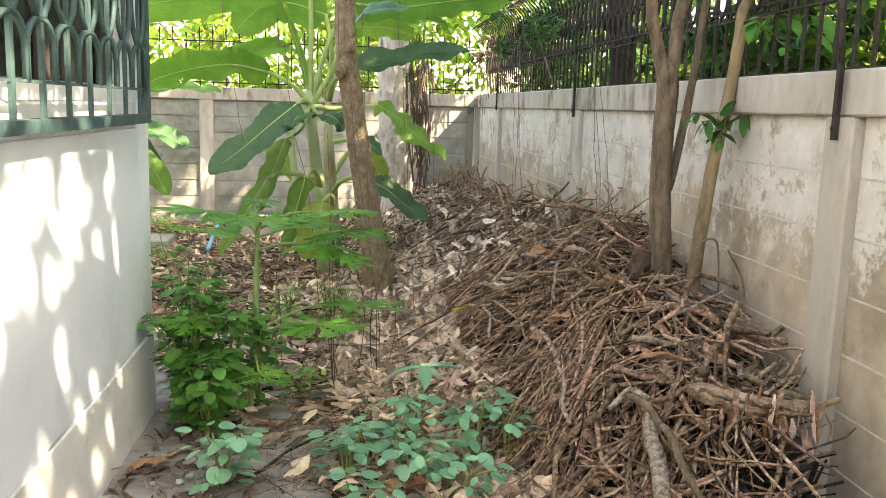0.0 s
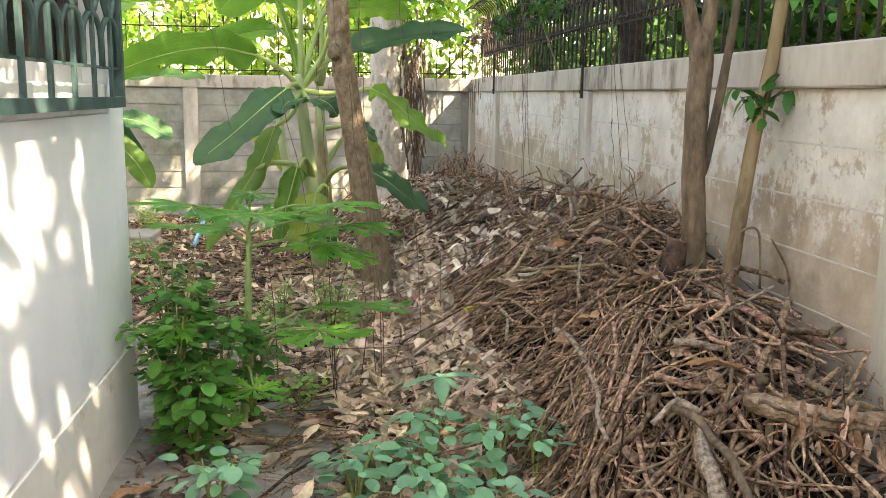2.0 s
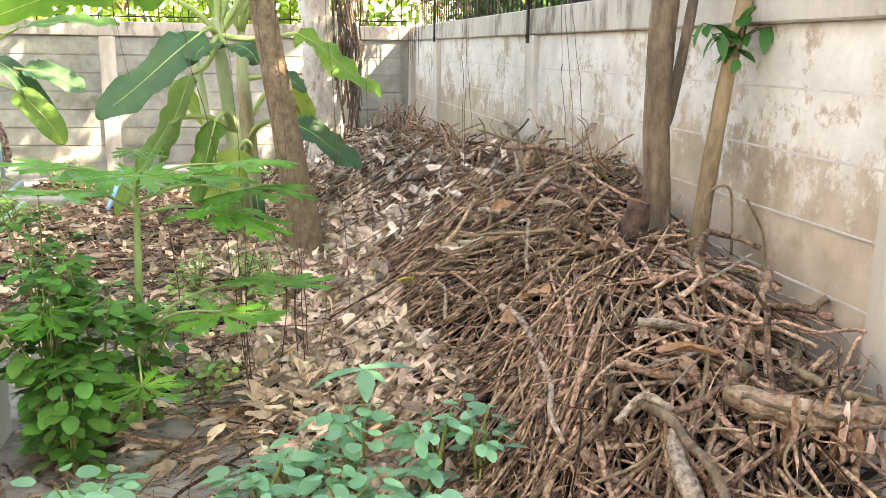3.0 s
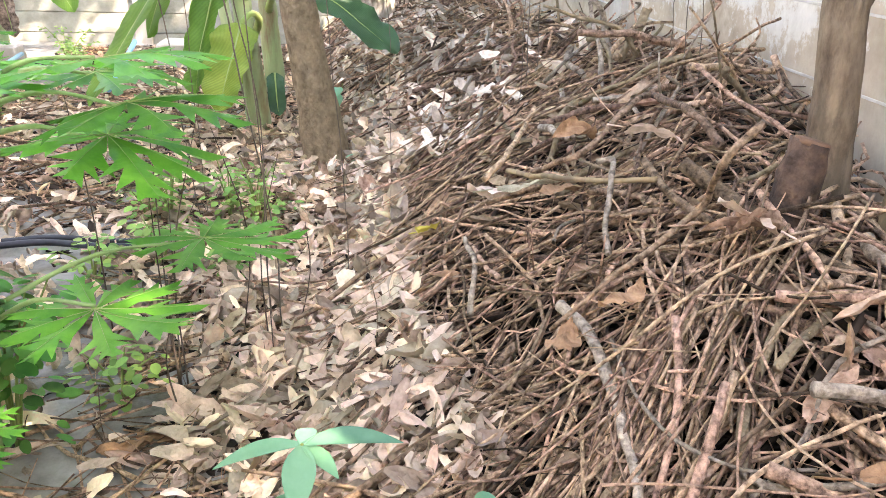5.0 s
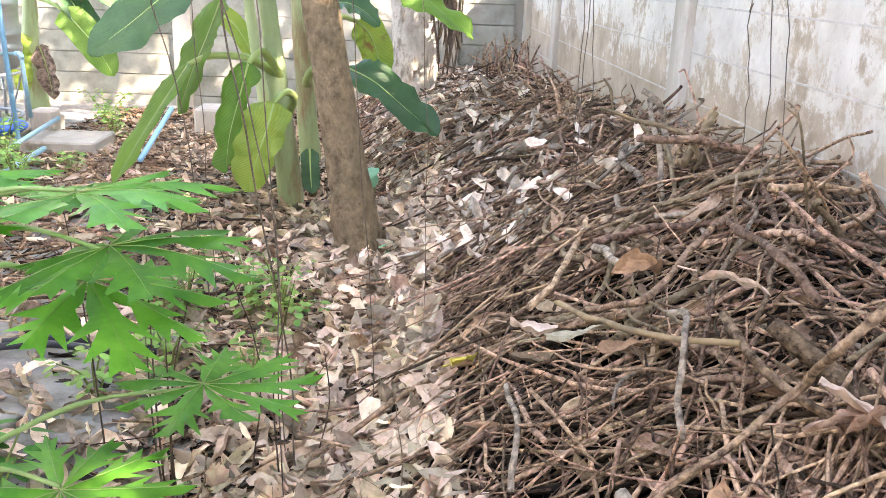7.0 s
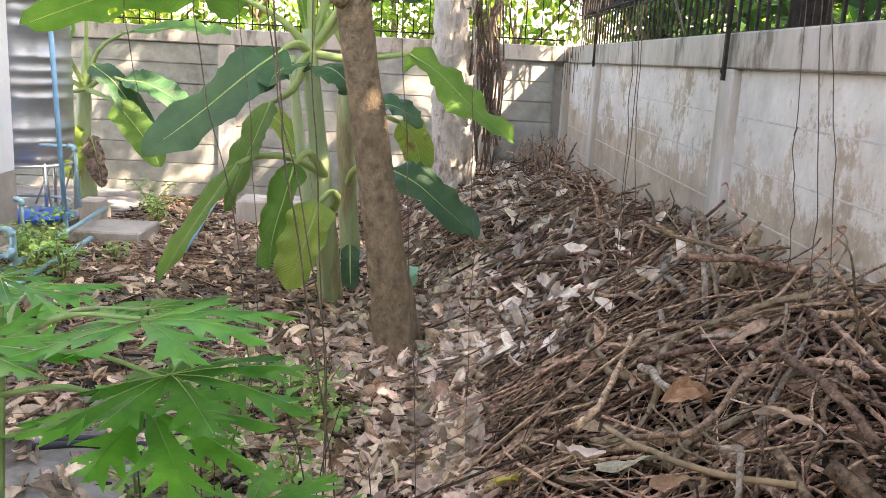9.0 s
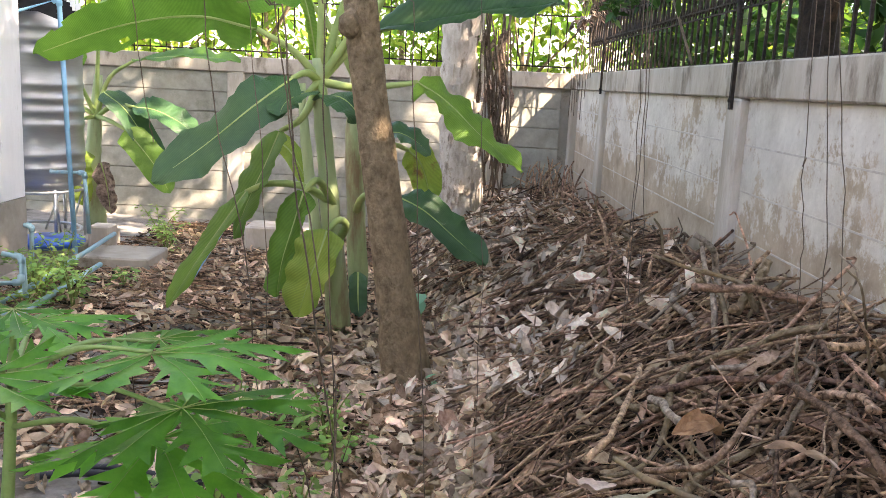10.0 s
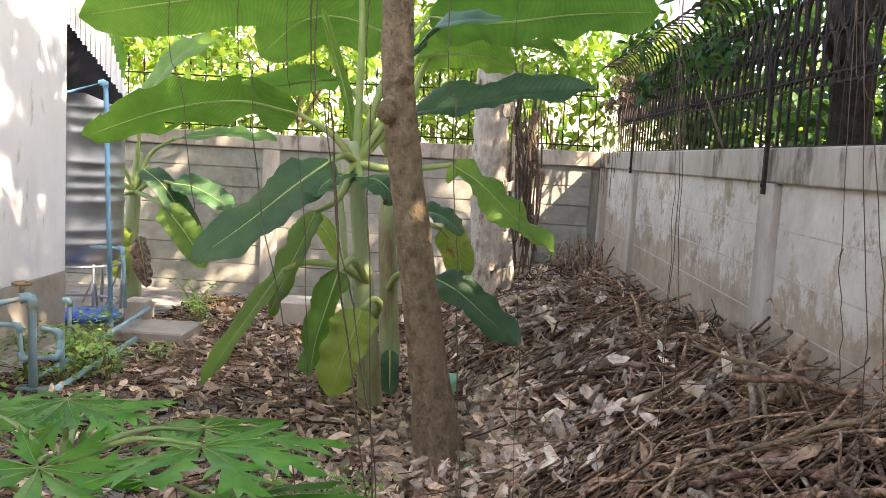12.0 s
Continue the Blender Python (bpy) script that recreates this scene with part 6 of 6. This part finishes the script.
def scatter(name, count, region, size, mat, label, seed, lift=0.012, tilt=28, single=None):
    """Leaves strewn over the ground and heap; those of the stretch `single` are parts of their own."""
    r = random.Random(seed)
    s = Soup()
    done, own = 0, []
    while done < count:
        x, y = region(r)
        if not (-0.48 < x < 1.9 or (y > 2.6 and x > -2.0)) or (bare(x, y) and r.random() < 0.85):
            continue
        n = (nrm(top, x, y) + Vector((0, 0, 0.9))).normalized()
        m = Matrix.Translation((x, y, top(x, y) + r.uniform(0.0, lift))) @ n.to_track_quat("Z", "Y").to_matrix().to_4x4() @ pose(0, 0, 0, r.gauss(0, tilt), r.gauss(0, tilt), r.uniform(0, 360))
        ln = size * r.uniform(0.5, 1.35)
        to = s
        if single and len(own) < 280 and single[0] < x < single[1] and single[2] < y < single[3]:
            to = Soup()
            own.append(to)
        to.dry(m, ln, ln * r.uniform(0.38, 0.68), r)
        done += 1
    if not own:
        return tagged(s.obj(name, mat), label, "dry leaves", kind="stuff")
    t = thing(name, 0.5, 2.5, 0, label, "dry leaves")
    s.obj("leaf_layer", mat, t)["kind"] = "stuff"
    for q in own:
        q.obj("dry_leaf", mat, t)
    return t


def path_band(r):
    y = 1.3 + 4.6 * r.random() ** 1.2
    edge = float(np.interp(y, HY, HX))
    return edge + (0.26 if y > 2.1 else 0.04) - abs(r.gauss(0, 0.46 if y > 2.2 else 0.30)), y


# two bottom layers painted very dark, as shaded gaps in the litter
scatter("leaf_litter", 2600, path_band, 0.085, M["gapleaf"], "old leaves beneath the dry ones, darkened for the shaded gaps", 40, 0.0, 16)
scatter("leaf_litter", 2400, lambda r: (r.uniform(-2.0, 0.9), r.uniform(4.3, 9.8)), 0.09, M["gapleaf"], "old leaves under the banana plants, darkened for the shaded gaps", 39, 0.0, 16)
scatter("leaf_litter", 3500, path_band, 0.118, M["litter"], "dry beige leaves covering the path", 41, 0.045, single=(0.2, 1.0, 1.6, 3.3))
scatter("leaf_litter", 800, path_band, 0.06, M["litterdark"], "old brown leaves covering the path", 42, 0.004)
scatter("leaf_litter", 2200, lambda r: (r.uniform(-2.0, 1.0), r.uniform(3.9, 9.8)), 0.07, M["litterdark"], "dark rotting leaves under the banana plants", 43)
scatter("leaf_litter", 2300, lambda r: (r.uniform(-1.6, 0.8), r.uniform(2.4, 9.6)), 0.10, M["litter"], "scattered beige leaves under the banana plants", 44, 0.04, 34)
scatter("leaf_litter", 1450, lambda r: (min(1.72, 1.05 + r.gauss(0, 0.33)), r.uniform(4.0, 9.2)), 0.12, M["palelitter"], "bleached leaves lying on the brush heap", 45, 0.06, 34)
scatter("leaf_litter", 200, lambda r: (r.uniform(0.85, 1.8), r.uniform(1.2, 4.5)), 0.10, M["caught"], "brown dry leaves caught in the brush heap", 46, 0.02, 28)
scatter("leaf_litter", 260, lambda r: (r.uniform(-0.46, 0.3), r.uniform(1.0, 2.6)), 0.07, M["litterdark"], "old leaves at the foot of the house wall", 47)
scatter("leaf_litter", 190, lambda r: (0.55 + r.gauss(0, 0.28), r.uniform(3.6, 5.2)), 0.13, M["caught"], "broad rust brown leaves at the foot of the tree", 49, 0.05, 30)
ground_twigs, near_twigs = Soup(), []
r = random.Random(48)
for i in range(4000):
    x, y = (r.uniform(-1.9, 0.9), r.uniform(4.0, 9.7)) if i < 3300 else (r.uniform(0.0, 0.95), r.uniform(1.6, 4.2))
    rad = r.choice((0.0018, 0.0025, 0.004, 0.007)) * r.uniform(0.8, 1.2) * (0.8 if i >= 3300 else 1)
    own = Soup() if 3300 <= i < 3590 else ground_twigs
    own.tube(stick_line(r, x, y, r.uniform(0.12, 0.6), r.uniform(0, 6.3), r.uniform(0, 0.03), top, r.uniform(0, 0.2), 4), [rad * q for q in (1.1, 1, 0.9, 0.8, 0.6)], 4)
    if own is not ground_twigs:
        near_twigs.append(own)
twigs = thing("ground_twigs", 0.3, 3, 0, "thin broken twigs scattered over the soil", "twigs")
ground_twigs.obj("twig_layer", M["stick"], twigs)["kind"] = "stuff"
for q in near_twigs:
    q.obj("twig", M["stickobj"], twigs)


def fallen(pt, ln, wd, mat, label, yaw, roll=0):
    p = Vector(pt)
    t = thing("fallen_leaf", *p, label, "leaf")
    m = Matrix.Translation(p) @ pose(0, 0, 0, roll, 0, yaw)
    Soup().dry(m @ pose(0, 0, 0.012), ln * 0.85, wd, random.Random(int(ln * 1000 + yaw)), 12).obj("blade", M[mat], t)
    Soup().tube([m @ Vector((q * ln, 0, 0.01)) for q in (-0.72, -0.6, -0.48)], 0.002, 4).obj("stalk", M[mat], t)
    return t


fallen((0.918, 3.054, 0.308), 0.10, 0.09, "yellowleaf", "small yellow leaf on the brush heap", 30, -40)
fallen((1.117, 2.678, 0.556), 0.22, 0.06, "creamleaf", "long cream dried leaf on the brush heap", 25, -20)
fallen((1.163, 2.540, 0.589), 0.15, 0.09, "rustleaf", "rust brown curled leaf on the brush heap", 30, -20)
fallen((1.431, 2.218, 0.639), 0.22, 0.10, "litter", "large dry beige leaf on the brush heap", 100, 20)
fallen((1.409, 2.170, 0.634), 0.2, 0.07, "caught", "long brown dry leaf on the brush heap", 5, -40)
fallen((1.364, 2.572, 0.707), 0.16, 0.08, "litter", "pale brown leaf on the brush heap", 320, -30)
fallen((1.246, 2.810, 0.649), 0.15, 0.09, "rustleaf", "orange brown leaf on the brush heap", 200, -20)
fallen((1.047, 2.883, 0.476), 0.13, 0.09, "litter", "curled tan leaf on the brush heap", 340, -30)
fallen((1.442, 2.183, 0.631), 0.15, 0.10, "caught", "brown leaf beside the stump", 20, -30)
fallen((1.096, 2.183, 0.403), 0.14, 0.10, "rustleaf", "rust coloured leaf among twigs", 60)
fallen((1.200, 2.164, 0.494), 0.16, 0.10, "rustleaf", "orange curled leaf among twigs", 40, -20)
fallen((1.443, 1.613, 0.471), 0.2, 0.07, "rustleaf", "orange brown long leaf on sticks", 350)
fallen((0.252, 2.483, 0.020), 0.12, 0.08, "rustleaf", "orange curled leaf on bare soil", 340)
fallen((0.002, 2.467, 0.010), 0.2, 0.06, "litter", "flat beige leaf on bare soil", 10)
fallen((-0.385, 1.854, 0.030), 0.22, 0.10, "rustleaf", "large brown leaf at the wall foot", 40)
fallen((0.200, 2.417, 0.030), 0.14, 0.08, "rustleaf", "brown folded leaf on the path", 200)
fallen((0.537, 1.550, 0.030), 0.2, 0.11, "rustleaf", "broad brown leaf under the weeds", 20)
r = random.Random(60)
for i in range(14):
    x, y = r.uniform(-0.45, -0.1), r.uniform(1.3, 2.0)
    bm = bmesh.new()
    bmesh.ops.create_icosphere(bm, subdivisions=2, radius=r.uniform(0.010, 0.022))
    for v in bm.verts:
        v.co *= 1 + 0.3 * nz(v.co.x + i, v.co.y, v.co.z, 40)
        v.co.z *= 0.7
    bmesh.ops.translate(bm, verts=bm.verts[:], vec=(x, y, gz(x, y) + 0.006))
    tagged(part("pebble", bm, M["pebble"], None, smoothed=True), "small pale pebble on the soil", "pebble", "pebbles at the wall foot")

# ---- cement planks of the walls ----
pl = slab((-0.022, -0.5, 0.0005), (0.022, 0.5, 0.1995), 0)
me = bpy.data.meshes.new("plank")
bmesh.ops.bevel(pl, geom=pl.edges[:], offset=0.0025, segments=1, affect="EDGES")
pl.to_mesh(me)
pl.free()
me.materials.append(M["plank"])
me2 = me.copy()
me2.materials[0] = M["backplank"]
edges = [*POSTS_R, 9.93]
for a, b in zip(edges, edges[1:]):
    for k in range(8):
        z = 1.345 - 0.2 * (k + 1)
        ob = shared("plank", me, wall_right, Matrix.Translation((2.022 + rng.uniform(-0.0015, 0.0015), (a + b) / 2, z)) @ Matrix.Diagonal((1, b - a - PW + 0.01, 1, 1)))
strip = bpy.data.meshes.new("joint")
js = slab((-0.0012, -0.5, -0.004), (0.01, 0.5, 0.004), 0.001)
js.to_mesh(strip)
js.free()
strip.materials.append(M["mortar"])
for a, b in zip(edges, edges[1:]):
    for k in range(7):
        shared("joint", strip, wall_right, Matrix.Translation((1.9985, (a + b) / 2, 1.145 - 0.2 * k)) @ Matrix.Diagonal((1, b - a - PW - 0.004, 1, 1)))
edges = [-8.9, *POSTS_B, 1.93]
for a, b in zip(edges, edges[1:]):
    for k in range(8):
        z = 1.345 - 0.2 * (k + 1)
        shared("plank", me2, wall_back, Matrix.Translation(((a + b) / 2, 10.022, z)) @ pose(0, 0, 0, 0, rng.uniform(-1.6, 1.6), 90) @ Matrix.Diagonal((1, b - a - PW + 0.01, 0.965, 1)))
